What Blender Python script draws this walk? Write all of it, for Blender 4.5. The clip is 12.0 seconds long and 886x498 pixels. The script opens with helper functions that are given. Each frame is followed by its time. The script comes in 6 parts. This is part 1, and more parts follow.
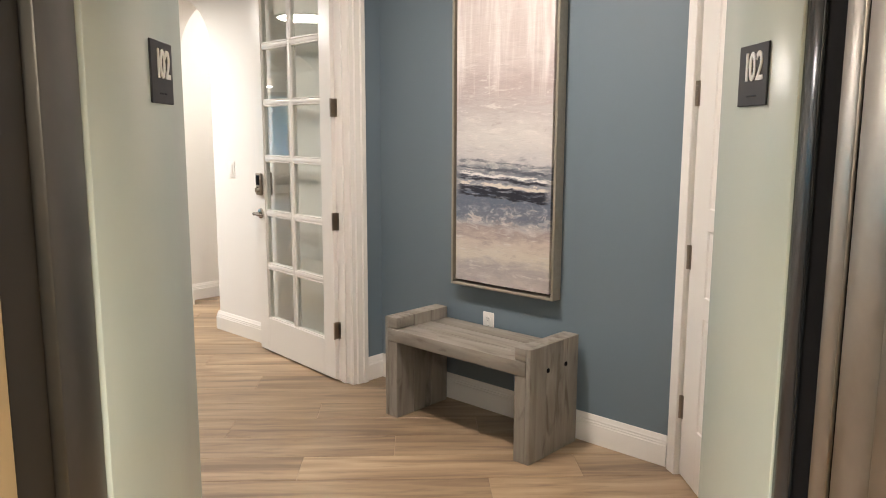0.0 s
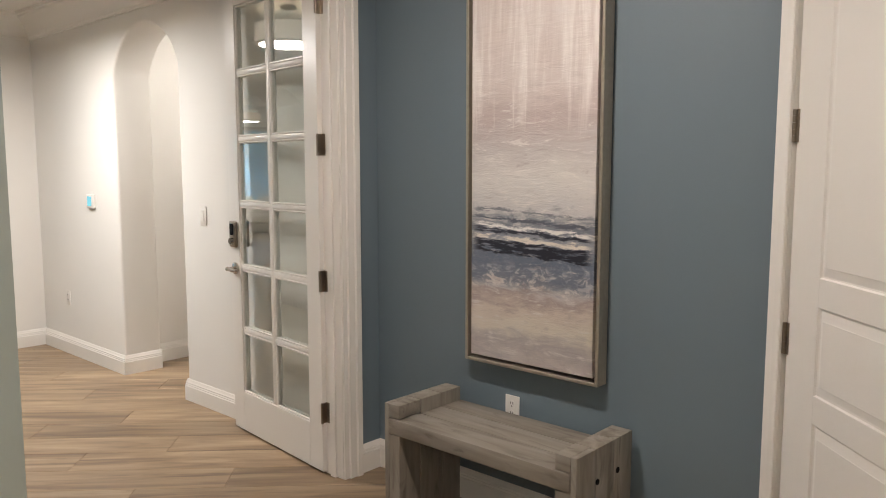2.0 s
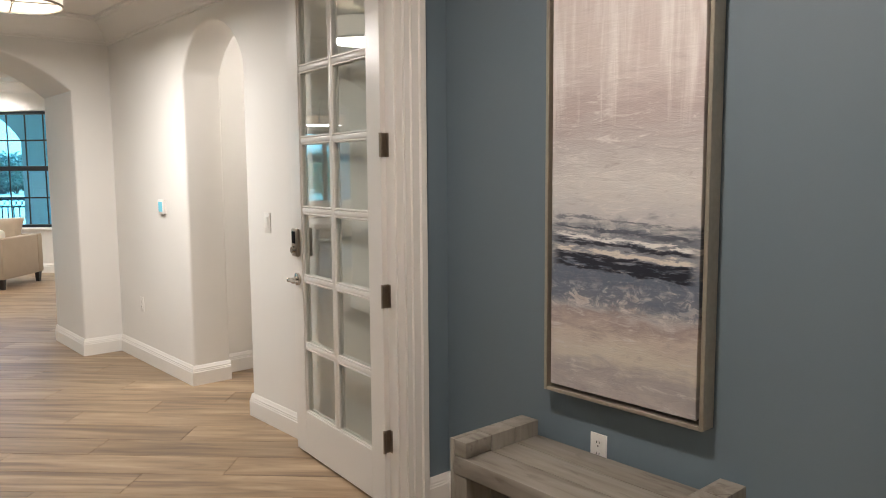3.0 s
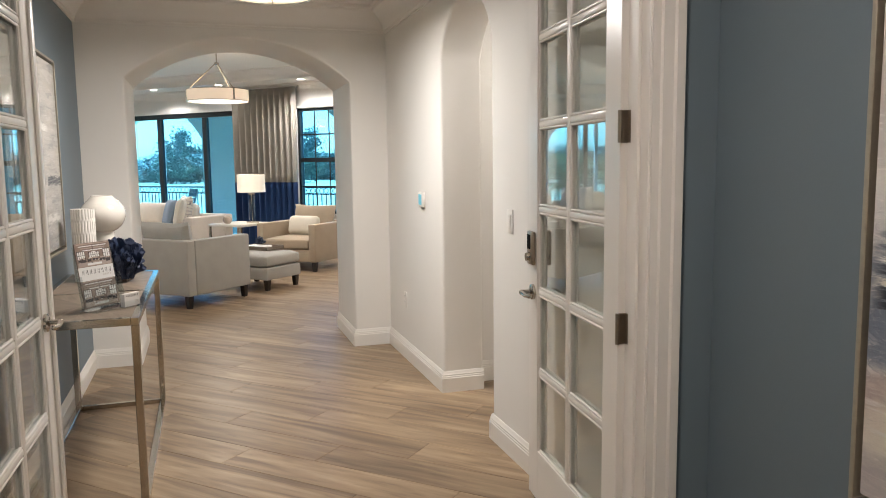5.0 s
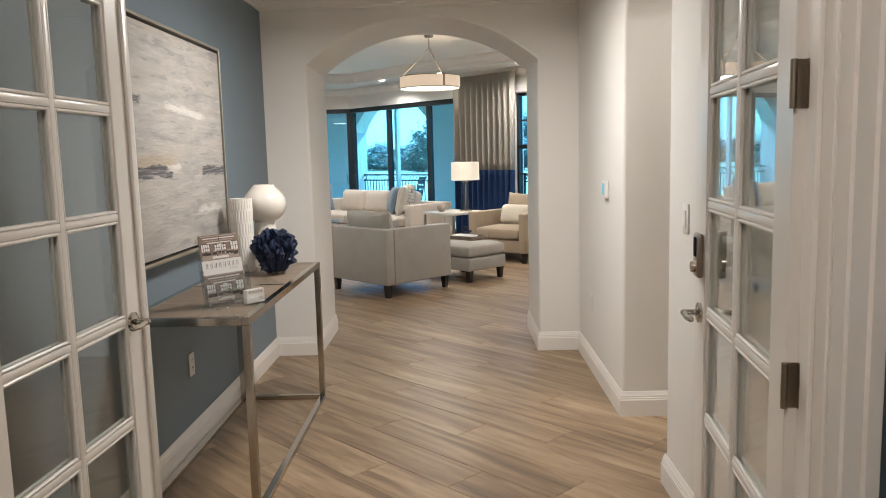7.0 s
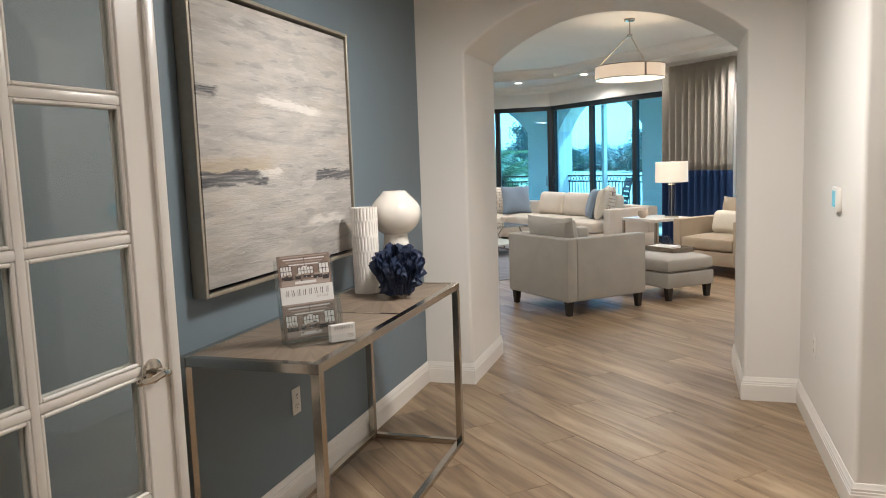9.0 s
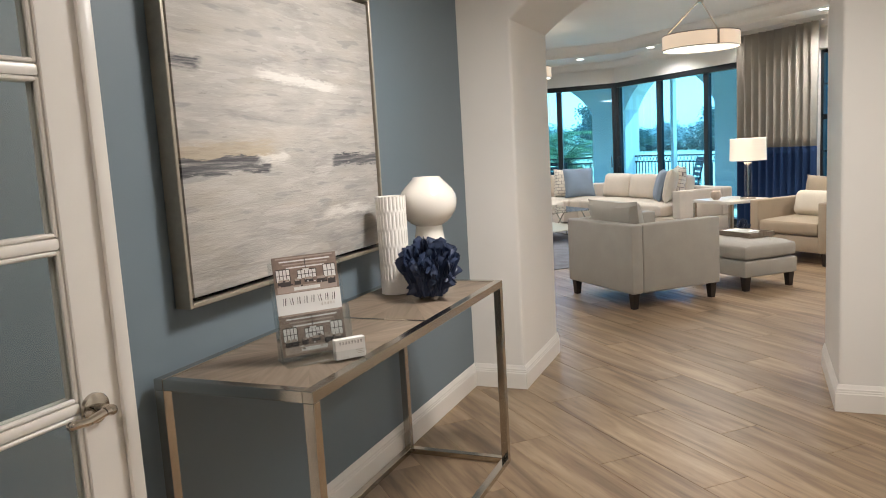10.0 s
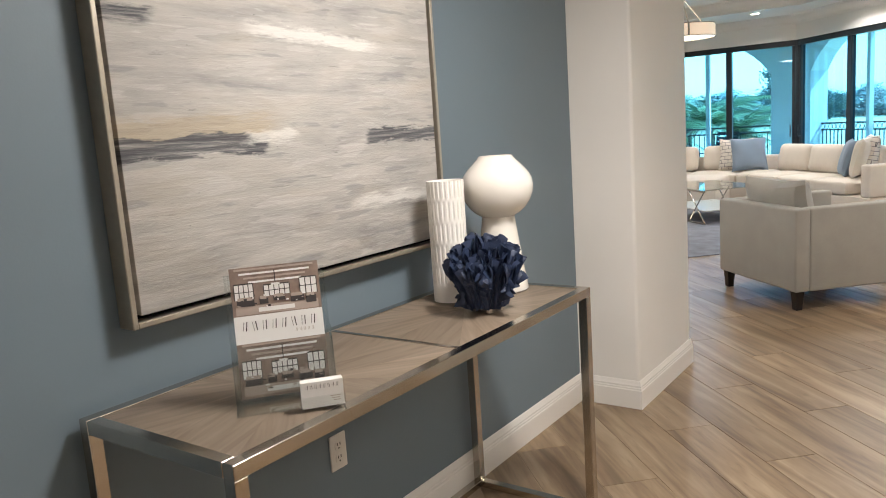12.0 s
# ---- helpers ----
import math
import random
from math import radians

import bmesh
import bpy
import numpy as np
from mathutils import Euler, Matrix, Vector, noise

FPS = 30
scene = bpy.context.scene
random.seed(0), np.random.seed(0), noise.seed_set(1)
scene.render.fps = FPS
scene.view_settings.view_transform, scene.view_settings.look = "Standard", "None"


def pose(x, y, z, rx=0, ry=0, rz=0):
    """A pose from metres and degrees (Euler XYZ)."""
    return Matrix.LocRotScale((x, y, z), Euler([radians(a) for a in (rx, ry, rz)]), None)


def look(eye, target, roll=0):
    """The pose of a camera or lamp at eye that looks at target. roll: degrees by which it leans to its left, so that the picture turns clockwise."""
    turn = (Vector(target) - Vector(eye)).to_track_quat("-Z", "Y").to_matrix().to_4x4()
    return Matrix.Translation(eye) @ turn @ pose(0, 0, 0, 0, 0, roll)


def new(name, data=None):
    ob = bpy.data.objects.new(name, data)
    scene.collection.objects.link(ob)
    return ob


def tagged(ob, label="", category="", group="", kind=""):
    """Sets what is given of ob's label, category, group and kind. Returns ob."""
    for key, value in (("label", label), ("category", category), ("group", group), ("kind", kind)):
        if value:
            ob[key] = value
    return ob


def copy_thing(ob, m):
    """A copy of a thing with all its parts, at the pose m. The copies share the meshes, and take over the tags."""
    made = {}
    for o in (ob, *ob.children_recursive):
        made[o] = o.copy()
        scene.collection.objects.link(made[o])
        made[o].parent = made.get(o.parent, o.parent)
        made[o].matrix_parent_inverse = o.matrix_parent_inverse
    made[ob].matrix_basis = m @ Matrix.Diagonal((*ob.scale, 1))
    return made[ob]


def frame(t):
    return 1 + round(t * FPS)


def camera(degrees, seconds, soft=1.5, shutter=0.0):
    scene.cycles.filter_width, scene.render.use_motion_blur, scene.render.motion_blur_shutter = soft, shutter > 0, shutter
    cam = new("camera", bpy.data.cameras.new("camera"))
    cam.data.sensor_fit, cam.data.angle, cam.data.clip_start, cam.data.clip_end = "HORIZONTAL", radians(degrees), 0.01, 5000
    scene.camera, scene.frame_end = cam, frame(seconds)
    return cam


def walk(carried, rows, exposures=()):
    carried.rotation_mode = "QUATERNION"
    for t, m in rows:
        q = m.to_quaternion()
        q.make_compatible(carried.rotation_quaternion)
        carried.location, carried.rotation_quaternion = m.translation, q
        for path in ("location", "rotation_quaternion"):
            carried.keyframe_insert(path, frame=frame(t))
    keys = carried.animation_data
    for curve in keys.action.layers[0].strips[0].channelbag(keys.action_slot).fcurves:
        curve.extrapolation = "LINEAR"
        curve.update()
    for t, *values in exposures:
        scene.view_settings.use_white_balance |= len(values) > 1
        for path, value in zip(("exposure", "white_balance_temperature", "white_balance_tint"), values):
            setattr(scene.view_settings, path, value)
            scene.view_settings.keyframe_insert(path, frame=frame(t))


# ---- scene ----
cam = camera(60.9, 12.0, soft=1.0)
PATH = [
    (0, (-0.931, 1.219, 1.447), (-2.271, 2.672, 1.143), 0.2),
    (0.5, (-1.047, 1.274, 1.459), (-2.377, 2.741, 1.178), -0.0),
    (1, (-1.198, 1.418, 1.463), (-2.521, 2.897, 1.216), -0.2),
    (1.5, (-1.357, 1.537, 1.48), (-2.667, 3.031, 1.25), 0.0),
    (2, (-1.505, 1.703, 1.48), (-2.834, 3.182, 1.265), -0.0),
    (2.5, (-1.618, 1.875, 1.469), (-3.006, 3.301, 1.266), -0.1),
    (3, (-1.739, 2.029, 1.475), (-3.232, 3.345, 1.269), -0.4),
    (3.5, (-1.863, 2.201, 1.475), (-3.482, 3.357, 1.271), -0.8),
    (3.7, (-1.91, 2.266, 1.466), (-3.583, 3.344, 1.265), -0.8),
    (5.5, (-2.283, 2.869, 1.485), (-4.226, 3.278, 1.247), -0.7),
    (6, (-2.361, 3.048, 1.486), (-4.335, 3.265, 1.244), -0.7),
    (6.5, (-2.496, 3.161, 1.464), (-4.479, 3.241, 1.212), -1.2),
    (7, (-2.692, 3.23, 1.459), (-4.676, 3.19, 1.211), -1.5),
    (7.5, (-2.879, 3.311, 1.459), (-4.855, 3.095, 1.237), -1.2),
    (9.5, (-3.796, 3.469, 1.442), (-5.659, 2.785, 1.194), -2.7),
    (10, (-4.032, 3.428, 1.431), (-5.862, 2.664, 1.167), -3.3),
    (10.5, (-4.233, 3.416, 1.428), (-6.021, 2.566, 1.147), -3.6),
    (11, (-4.428, 3.47, 1.424), (-6.167, 2.526, 1.131), -3.9),
    (11.5, (-4.598, 3.488, 1.421), (-6.278, 2.448, 1.114), -3.9),
    (12, (-4.778, 3.478, 1.419), (-6.385, 2.331, 1.104), -3.9),
]
walk(cam, [(t, look(eye, target, roll)) for t, eye, target, roll in PATH], exposures=[(0.0, 3.25), (1.0, 2.97), (2.0, 2.73), (3.5, 2.62), (5.5, 2.42), (7.5, 2.32), (9.5, 2.42), (12.0, 2.56)])

# ---- daylight ----
world = bpy.data.worlds.new("sky")
scene.world = world
world.use_nodes = True
wn = world.node_tree.nodes
sky = wn.new("ShaderNodeTexSky")
sky.sky_type, sky.sun_disc = "NISHITA", False
sky.sun_elevation, sky.sun_rotation = radians(52), radians(200)
wn["Background"].inputs["Strength"].default_value = 0.15
world.node_tree.links.new(sky.outputs[0], wn["Background"].inputs["Color"])
sun = new("sun", bpy.data.lights.new("sun", "SUN"))
sun.data.energy, sun.data.angle, sun.data.color = 5.0, radians(0.6), (1.0, 0.95, 0.88)
sun.matrix_world = look((0, 0, 30), (9, -19, 0))
WARM = (1.0, 0.955, 0.925)


def spot(name, at, target, watts, degrees=120, radius=0.05, color=WARM, blend=0.7):
    """A recessed downlight's lamp."""
    ob = new(name, bpy.data.lights.new(name, "SPOT"))
    ob.data.energy, ob.data.spot_size, ob.data.spot_blend = watts, radians(degrees), blend
    ob.data.shadow_soft_size, ob.data.color = radius, color
    ob.matrix_world = look(at, target)
    return ob


def bulb(name, at, watts, radius=0.06, color=WARM):
    ob = new(name, bpy.data.lights.new(name, "POINT"))
    ob.data.energy, ob.data.shadow_soft_size, ob.data.color = watts, radius, color
    ob.location = at
    return ob


def disc(name, at, watts, size, color=WARM):
    """The glowing round face of a lamp, shining down."""
    ob = new(name, bpy.data.lights.new(name, "AREA"))
    ob.data.shape, ob.data.size, ob.data.energy, ob.data.color = "DISK", size, watts, color
    ob.location = at
    return ob


# first one placed from the shadows; the other two are unseen, added as fill
LOBBY_LIGHTS = [(-3.05, 2.90), (-2.2, 1.6), (-1.9, 2.9)]
FOYER_LAMP = (-6.5, 3.08)
# unseen, assumed for the bright hall and set to light the small arch's jamb
HALL_LIGHT = (-5.9, 4.95)
LIVING_LIGHTS = [(-15.35, 3.0), (-16.35, 1.95), (-17.1, 0.7), (-14.2, 4.2), (-12.0, 5.3), (-10.2, 4.6), (-10.2, 0.9), (-13.0, -1.5), (-16.5, -1.5)]
PENDANT = (-12.5, 2.92)
PENDANT_2 = (-14.29, 0.49)
for (x, y), watts in zip(LOBBY_LIGHTS, (5.3, 1.5, 0.5)):
    disc("downlight_lamp", (x, y, 2.676), watts, 0.12, (1.0, 0.885, 0.82))
disc("foyer_lamp_glow", (*FOYER_LAMP, 2.398), 8.7, 0.44)
disc("downlight_lamp", (*HALL_LIGHT, 2.676), 2.6, 0.12)
for i, (x, y) in enumerate(LIVING_LIGHTS):
    spot("downlight_lamp", (x, y, 2.77), (x, y, 0), 18 if i else 5, 150)
disc("pendant_glow", (*PENDANT, 2.297), 5, 0.7)
disc("pendant_glow", (*PENDANT_2, 2.297), 4, 0.7)
bulb("table_lamp_bulb", (-13.55, 3.36, 1.2), 2, 0.04)
spot("cab_lamp", (-0.45, 0.85, 2.25), (-0.45, 0.85, 0), 34, 150, 0.2, (1.0, 0.95, 0.86))


# ---- materials ----
class Mat:
    """A node material: small helpers round one Principled BSDF."""

    def __init__(self, name, color=(0.5, 0.5, 0.5), rough=0.5, metal=0.0, spec=0.5, **more):
        self.m = bpy.data.materials.new(name)
        self.m.use_nodes = True
        self.t = self.m.node_tree
        self.b = self.t.nodes["Principled BSDF"]
        self.b.inputs["Base Color"].default_value = (*color, 1)
        self.b.inputs["Roughness"].default_value = rough
        self.b.inputs["Metallic"].default_value = metal
        self.b.inputs["Specular IOR Level"].default_value = spec
        for key, value in more.items():
            self.b.inputs[key.replace("_", " ")].default_value = value

    def node(self, kind, inputs=None, **attrs):
        n = self.t.nodes.new(kind)
        for key, value in attrs.items():
            setattr(n, key, value)
        for key, value in (inputs or {}).items():
            if hasattr(value, "links"):
                self.t.links.new(value, n.inputs[key])
            else:
                n.inputs[key].default_value = value
        return n

    def link(self, out, into):
        self.t.links.new(out, self.b.inputs[into])

    def coords(self, scale=(1, 1, 1), rotate=(0, 0, 0), shift=None):
        c = self.node("ShaderNodeTexCoord").outputs["Object"]
        if shift is not None:
            c = self.node("ShaderNodeVectorMath", {0: c, 1: shift}, operation="ADD").outputs[0]
        return self.node("ShaderNodeMapping", {"Vector": c, "Scale": scale, "Rotation": rotate}).outputs[0]

    def noise(self, vector, scale=5.0, detail=4.0, rough=0.5, distortion=0.0):
        return self.node("ShaderNodeTexNoise", {"Vector": vector, "Scale": scale, "Detail": detail, "Roughness": rough, "Distortion": distortion}).outputs[0]

    def ramp(self, fac, stops):
        n = self.node("ShaderNodeValToRGB", {"Fac": fac})
        while len(n.color_ramp.elements) < len(stops):
            n.color_ramp.elements.new(0.5)
        for e, (p, c) in zip(n.color_ramp.elements, stops):
            e.position, e.color = p, (*c, 1) if len(c) == 3 else c
        return n.outputs[0]

    def mix(self, fac, a, b, blend="MIX"):
        n = self.node("ShaderNodeMix", data_type="RGBA", blend_type=blend)
        for key, value in ((0, fac), (6, a), (7, b)):
            if hasattr(value, "links"):
                self.t.links.new(value, n.inputs[key])
            else:
                n.inputs[key].default_value = (*value, 1) if isinstance(value, tuple) else value
        return n.outputs[2]

    def math(self, op, a, b=0.0, c=0.0):
        return self.node("ShaderNodeMath", {0: a, 1: b, 2: c}, operation=op).outputs[0]

    def bump(self, height, strength=0.2, distance=0.01):
        n = self.node("ShaderNodeBump", {"Height": height, "Strength": strength, "Distance": distance})
        self.link(n.outputs[0], "Normal")

    def random(self):
        return self.node("ShaderNodeObjectInfo").outputs["Random"]

    def island(self):
        return self.node("ShaderNodeNewGeometry").outputs["Random Per Island"]


def painted(name, color, rough=0.6, grain=140.0, bump=0.06, vary=0.06, spec=0.5):
    """Rolled wall paint: slight orange peel, slight unevenness."""
    k = Mat(name, color, rough, spec=spec)
    v = k.coords()
    big = k.noise(v, 1.3, 3)
    k.link(k.mix(big, tuple(c * (1 - vary) for c in color), tuple(min(1, c * (1 + vary)) for c in color)), "Base Color")
    k.bump(k.noise(v, grain, 2), bump, 0.004)
    return k.m


def plain(name, color, rough=0.5, metal=0.0, grain=60.0, vary=0.08, **more):
    k = Mat(name, color, rough, metal, **more)
    v = k.coords()
    k.link(k.mix(k.noise(v, grain, 3), tuple(c * (1 - vary) for c in color), tuple(min(1, c * (1 + vary)) for c in color)), "Base Color")
    k.link(k.math("MULTIPLY_ADD", k.noise(v, grain * 0.3, 3), 0.12, rough - 0.06), "Roughness")
    return k.m


def glowing(name, color, strength):
    k = Mat(name, color, 0.5)
    k.b.inputs["Emission Color"].default_value = (*color, 1)
    k.b.inputs["Emission Strength"].default_value = strength
    return k.m


def clear_glass(name, tint, gloss=1.0):
    """A thin pane: tinted see-through with a Fresnel gloss on it."""
    m = bpy.data.materials.new(name)
    m.use_nodes = True
    t = m.node_tree
    t.nodes.clear()
    out = t.nodes.new("ShaderNodeOutputMaterial")
    see = t.nodes.new("ShaderNodeBsdfTransparent")
    see.inputs[0].default_value = (*tint, 1)
    shine = t.nodes.new("ShaderNodeBsdfGlossy")
    shine.inputs["Roughness"].default_value = 0.0
    shine.inputs["Color"].default_value = (gloss, gloss, gloss, 1)
    lw = t.nodes.new("ShaderNodeLayerWeight")
    lw.inputs[0].default_value = 0.5
    power = t.nodes.new("ShaderNodeMath")
    power.operation = "POWER"
    power.inputs[1].default_value = 4.0
    t.links.new(lw.outputs["Facing"], power.inputs[0])
    fres = t.nodes.new("ShaderNodeMath")
    fres.operation = "MULTIPLY_ADD"
    fres.inputs[1].default_value, fres.inputs[2].default_value = 0.9, 0.045
    t.links.new(power.outputs[0], fres.inputs[0])
    mixer = t.nodes.new("ShaderNodeMixShader")
    t.links.new(fres.outputs[0], mixer.inputs[0])
    t.links.new(see.outputs[0], mixer.inputs[1])
    t.links.new(shine.outputs[0], mixer.inputs[2])
    t.links.new(mixer.outputs[0], out.inputs[0])
    return m


def woven(name, color, scale=420.0, vary=0.12, rough=0.9, bump=0.25):
    """Upholstery cloth with a fine weave."""
    k = Mat(name, color, rough, spec=0.2)
    v = k.coords()
    a = k.node("ShaderNodeTexWave", {"Vector": v, "Scale": scale / 6, "Distortion": 2.0, "Detail": 2.0}, bands_direction="X").outputs["Fac"]
    b = k.node("ShaderNodeTexWave", {"Vector": v, "Scale": scale / 6, "Distortion": 2.0, "Detail": 2.0}, bands_direction="Z").outputs["Fac"]
    w = k.math("MULTIPLY", a, b)
    big = k.noise(v, 6, 4)
    col = k.mix(big, tuple(c * (1 - vary) for c in color), tuple(min(1, c * (1 + vary)) for c in color))
    k.link(k.mix(k.math("MULTIPLY", w, 0.25), col, tuple(c * 0.75 for c in color)), "Base Color")
    k.bump(k.math("ADD", w, k.noise(v, scale, 2)), bump, 0.001)
    k.b.inputs["Sheen Weight"].default_value = 0.15
    return k.m


def floor_planks(name, joined=False):
    """Wood-look porcelain planks; x runs along the plank."""
    k = Mat(name, (0.4, 0.28, 0.18), 0.42)
    r = k.island() if joined else k.random()
    shift = k.node("ShaderNodeCombineXYZ", {"X": k.math("MULTIPLY", r, 37.0), "Y": k.math("MULTIPLY", r, 91.0), "Z": k.math("MULTIPLY", r, 13.0)}).outputs[0]
    v = k.coords((1.0, 7.0, 1.0), shift=shift)
    fine = k.noise(v, 5.0, 7, 0.60, 0.5)
    vv = k.coords((0.45, 5.0, 1.0), shift=shift)
    figure = k.noise(vv, 2.4, 4, 0.50, 0.9)
    base = k.ramp(figure, [(0.30, (0.150, 0.102, 0.063)), (0.43, (0.245, 0.170, 0.105)), (0.56, (0.325, 0.235, 0.148)), (0.72, (0.415, 0.315, 0.210))])
    grain = k.ramp(fine, [(0.30, (0.62, 0.58, 0.54)), (0.44, (0.90, 0.88, 0.86)), (0.60, (1.03, 1.03, 1.03))])
    col = k.mix(0.75, base, grain, "MULTIPLY")
    tone = k.ramp(r, [(0.0, (0.80, 0.78, 0.755)), (0.35, (0.95, 0.94, 0.93)), (0.7, (1.04, 1.03, 1.01)), (1.0, (1.17, 1.15, 1.12))])
    k.link(k.mix(1.0, col, tone, "MULTIPLY"), "Base Color")
    k.link(k.math("MULTIPLY_ADD", fine, 0.18, 0.30), "Roughness")
    k.bump(fine, 0.10, 0.002)
    return k.m


def grey_timber(name):
    """Weathered grey boards, grain along local x."""
    k = Mat(name, (0.2, 0.18, 0.15), 0.72)
    r = k.random()
    shift = k.node("ShaderNodeCombineXYZ", {"X": k.math("MULTIPLY", r, 17.0), "Y": k.math("MULTIPLY", r, 31.0), "Z": r}).outputs[0]
    v = k.coords((1.0, 8.0, 8.0), shift=shift)
    fine = k.noise(v, 2.2, 6, 0.52, 0.9)
    knots = k.noise(k.coords((1.2, 5.0, 5.0), shift=shift), 3.2, 4, 0.5, 1.2)
    col = k.ramp(fine, [(0.28, (0.165, 0.139, 0.110)), (0.48, (0.228, 0.202, 0.168)), (0.7, (0.280, 0.254, 0.215))])
    k.link(k.mix(k.ramp(knots, [(0.58, (0, 0, 0)), (0.74, (0.8, 0.8, 0.8))]), col, (0.10, 0.078, 0.056)), "Base Color")
    k.bump(fine, 0.2, 0.002)
    return k.m


def table_veneer(name):
    """Brown-grey oak veneer on the console's top."""
    k = Mat(name, (0.25, 0.2, 0.15), 0.42)
    r = k.random()
    shift = k.node("ShaderNodeCombineXYZ", {"X": k.math("MULTIPLY", r, 17.0), "Y": k.math("MULTIPLY", r, 31.0), "Z": r}).outputs[0]
    fine = k.noise(k.coords((1.0, 11.0, 1.0), shift=shift), 3.6, 6, 0.52, 0.7)
    col = k.ramp(fine, [(0.3, (0.150, 0.112, 0.080)), (0.5, (0.205, 0.160, 0.120)), (0.72, (0.26, 0.207, 0.158))])
    tone = k.ramp(r, [(0.0, (0.80, 0.79, 0.78)), (1.0, (1.12, 1.10, 1.08))])
    k.link(k.mix(1.0, col, tone, "MULTIPLY"), "Base Color")
    k.bump(fine, 0.12, 0.001)
    return k.m


def band(k, value, centre, half, soft):
    """1 inside a band of value, falling to 0 over soft."""
    d = k.math("ABSOLUTE", k.math("SUBTRACT", value, centre))
    n = k.node("ShaderNodeMapRange", {"Value": d, "From Min": half, "From Max": half + soft, "To Min": 1.0, "To Max": 0.0})
    n.interpolation_type = "SMOOTHSTEP"
    return n.outputs[0]


def canvas_tall(name):
    """Tall abstract seascape; local x across, z up, in metres from the canvas's foot."""
    k = Mat(name, (0.6, 0.5, 0.45), 0.62)
    v = k.coords()
    sep = k.node("ShaderNodeSeparateXYZ", {"Vector": v})
    x, z = sep.outputs["X"], sep.outputs["Z"]
    flat = k.noise(k.coords((1.6, 1, 5.5)), 2.6, 9, 0.66, 1.4)
    cloud = k.noise(k.coords((1.0, 1, 1.5)), 5.5, 7, 0.6, 0.8)
    warp = k.math("MULTIPLY_ADD", k.math("SUBTRACT", flat, 0.5), 0.22, k.math("MULTIPLY_ADD", k.math("SUBTRACT", cloud, 0.5), 0.16, z))
    base = k.ramp(k.math("DIVIDE", warp, 1.72), [
        (0.00, (0.60, 0.54, 0.51)), (0.04, (0.46, 0.42, 0.42)), (0.085, (0.70, 0.64, 0.55)), (0.125, (0.64, 0.56, 0.49)),
        (0.16, (0.42, 0.345, 0.325)), (0.185, (0.60, 0.56, 0.54)), (0.215, (0.33, 0.345, 0.40)), (0.250, (0.14, 0.165, 0.22)),
        (0.285, (0.30, 0.31, 0.34)), (0.325, (0.17, 0.19, 0.225)), (0.360, (0.56, 0.545, 0.54)), (0.43, (0.64, 0.61, 0.58)),
        (0.50, (0.52, 0.48, 0.465)), (0.57, (0.46, 0.385, 0.365)), (0.65, (0.60, 0.525, 0.495)), (1.0, (0.68, 0.60, 0.555))])
    streak = k.noise(k.coords((13.0, 1, 1.0)), 1.5, 7, 0.66, 0.5)
    high = k.node("ShaderNodeMapRange", {"Value": k.math("MULTIPLY_ADD", k.math("SUBTRACT", streak, 0.5), 0.6, z), "From Min": 0.98, "From Max": 1.18}).outputs[0]
    col = k.mix(k.math("MULTIPLY", high, k.ramp(streak, [(0.46, (0, 0, 0)), (0.62, (0.9, 0.9, 0.9))])), base, (0.76, 0.71, 0.67))
    col = k.mix(k.math("MULTIPLY", high, k.ramp(streak, [(0.30, (0.6, 0.6, 0.6)), (0.44, (0, 0, 0))])), col, (0.48, 0.395, 0.37))
    fleck = k.noise(k.coords((2.4, 1, 12.0)), 3.4, 9, 0.72, 0.7)
    low = k.math("SUBTRACT", 1.0, k.math("MULTIPLY", high, 0.8))
    col = k.mix(k.math("MULTIPLY", low, k.ramp(fleck, [(0.54, (0, 0, 0)), (0.64, (0.8, 0.8, 0.8))])), col, (0.72, 0.68, 0.64))
    col = k.mix(k.math("MULTIPLY", low, k.ramp(fleck, [(0.32, (0.6, 0.6, 0.6)), (0.43, (0, 0, 0))])), col, (0.40, 0.345, 0.335))
    dab = k.noise(k.coords((2.2, 1, 4.0)), 7.0, 8, 0.7, 1.2)
    surf = band(k, k.math("MULTIPLY_ADD", k.math("SUBTRACT", dab, 0.5), 0.14, z), 0.385, 0.05, 0.06)
    col = k.mix(k.math("MULTIPLY", surf, k.ramp(dab, [(0.48, (0.85, 0.85, 0.85)), (0.58, (0, 0, 0))])), col, (0.13, 0.16, 0.215))
    rough_edge = k.noise(k.coords((1.6, 1, 8.0)), 5.0, 10, 0.72, 0.6)
    ragged = k.math("MULTIPLY_ADD", k.math("SUBTRACT", rough_edge, 0.5), 0.075, k.math("MULTIPLY_ADD", x, 0.045, z))
    gaps = k.ramp(k.noise(k.coords((2.4, 1, 16.0)), 3.4, 8, 0.68), [(0.40, (0.0, 0.0, 0.0)), (0.48, (1, 1, 1))])
    inner = k.math("MULTIPLY", band(k, x, 0.0, 0.25, 0.05), gaps)
    col = k.mix(k.math("MULTIPLY", band(k, ragged, 0.462, 0.022, 0.008), inner), col, (0.012, 0.015, 0.028))
    for zc, half, soft, tone in ((0.500, 0.006, 0.006, (0.74, 0.68, 0.60)), (0.528, 0.006, 0.006, (0.022, 0.026, 0.042)), (0.548, 0.004, 0.005, (0.80, 0.78, 0.75)),
                                 (0.578, 0.003, 0.006, (0.10, 0.11, 0.14)), (0.612, 0.002, 0.006, (0.20, 0.21, 0.235))):
        col = k.mix(k.math("MULTIPLY", band(k, ragged, zc, half, soft), inner), col, tone)
    k.link(col, "Base Color")
    k.bump(k.math("ADD", fleck, flat), 0.6, 0.004)
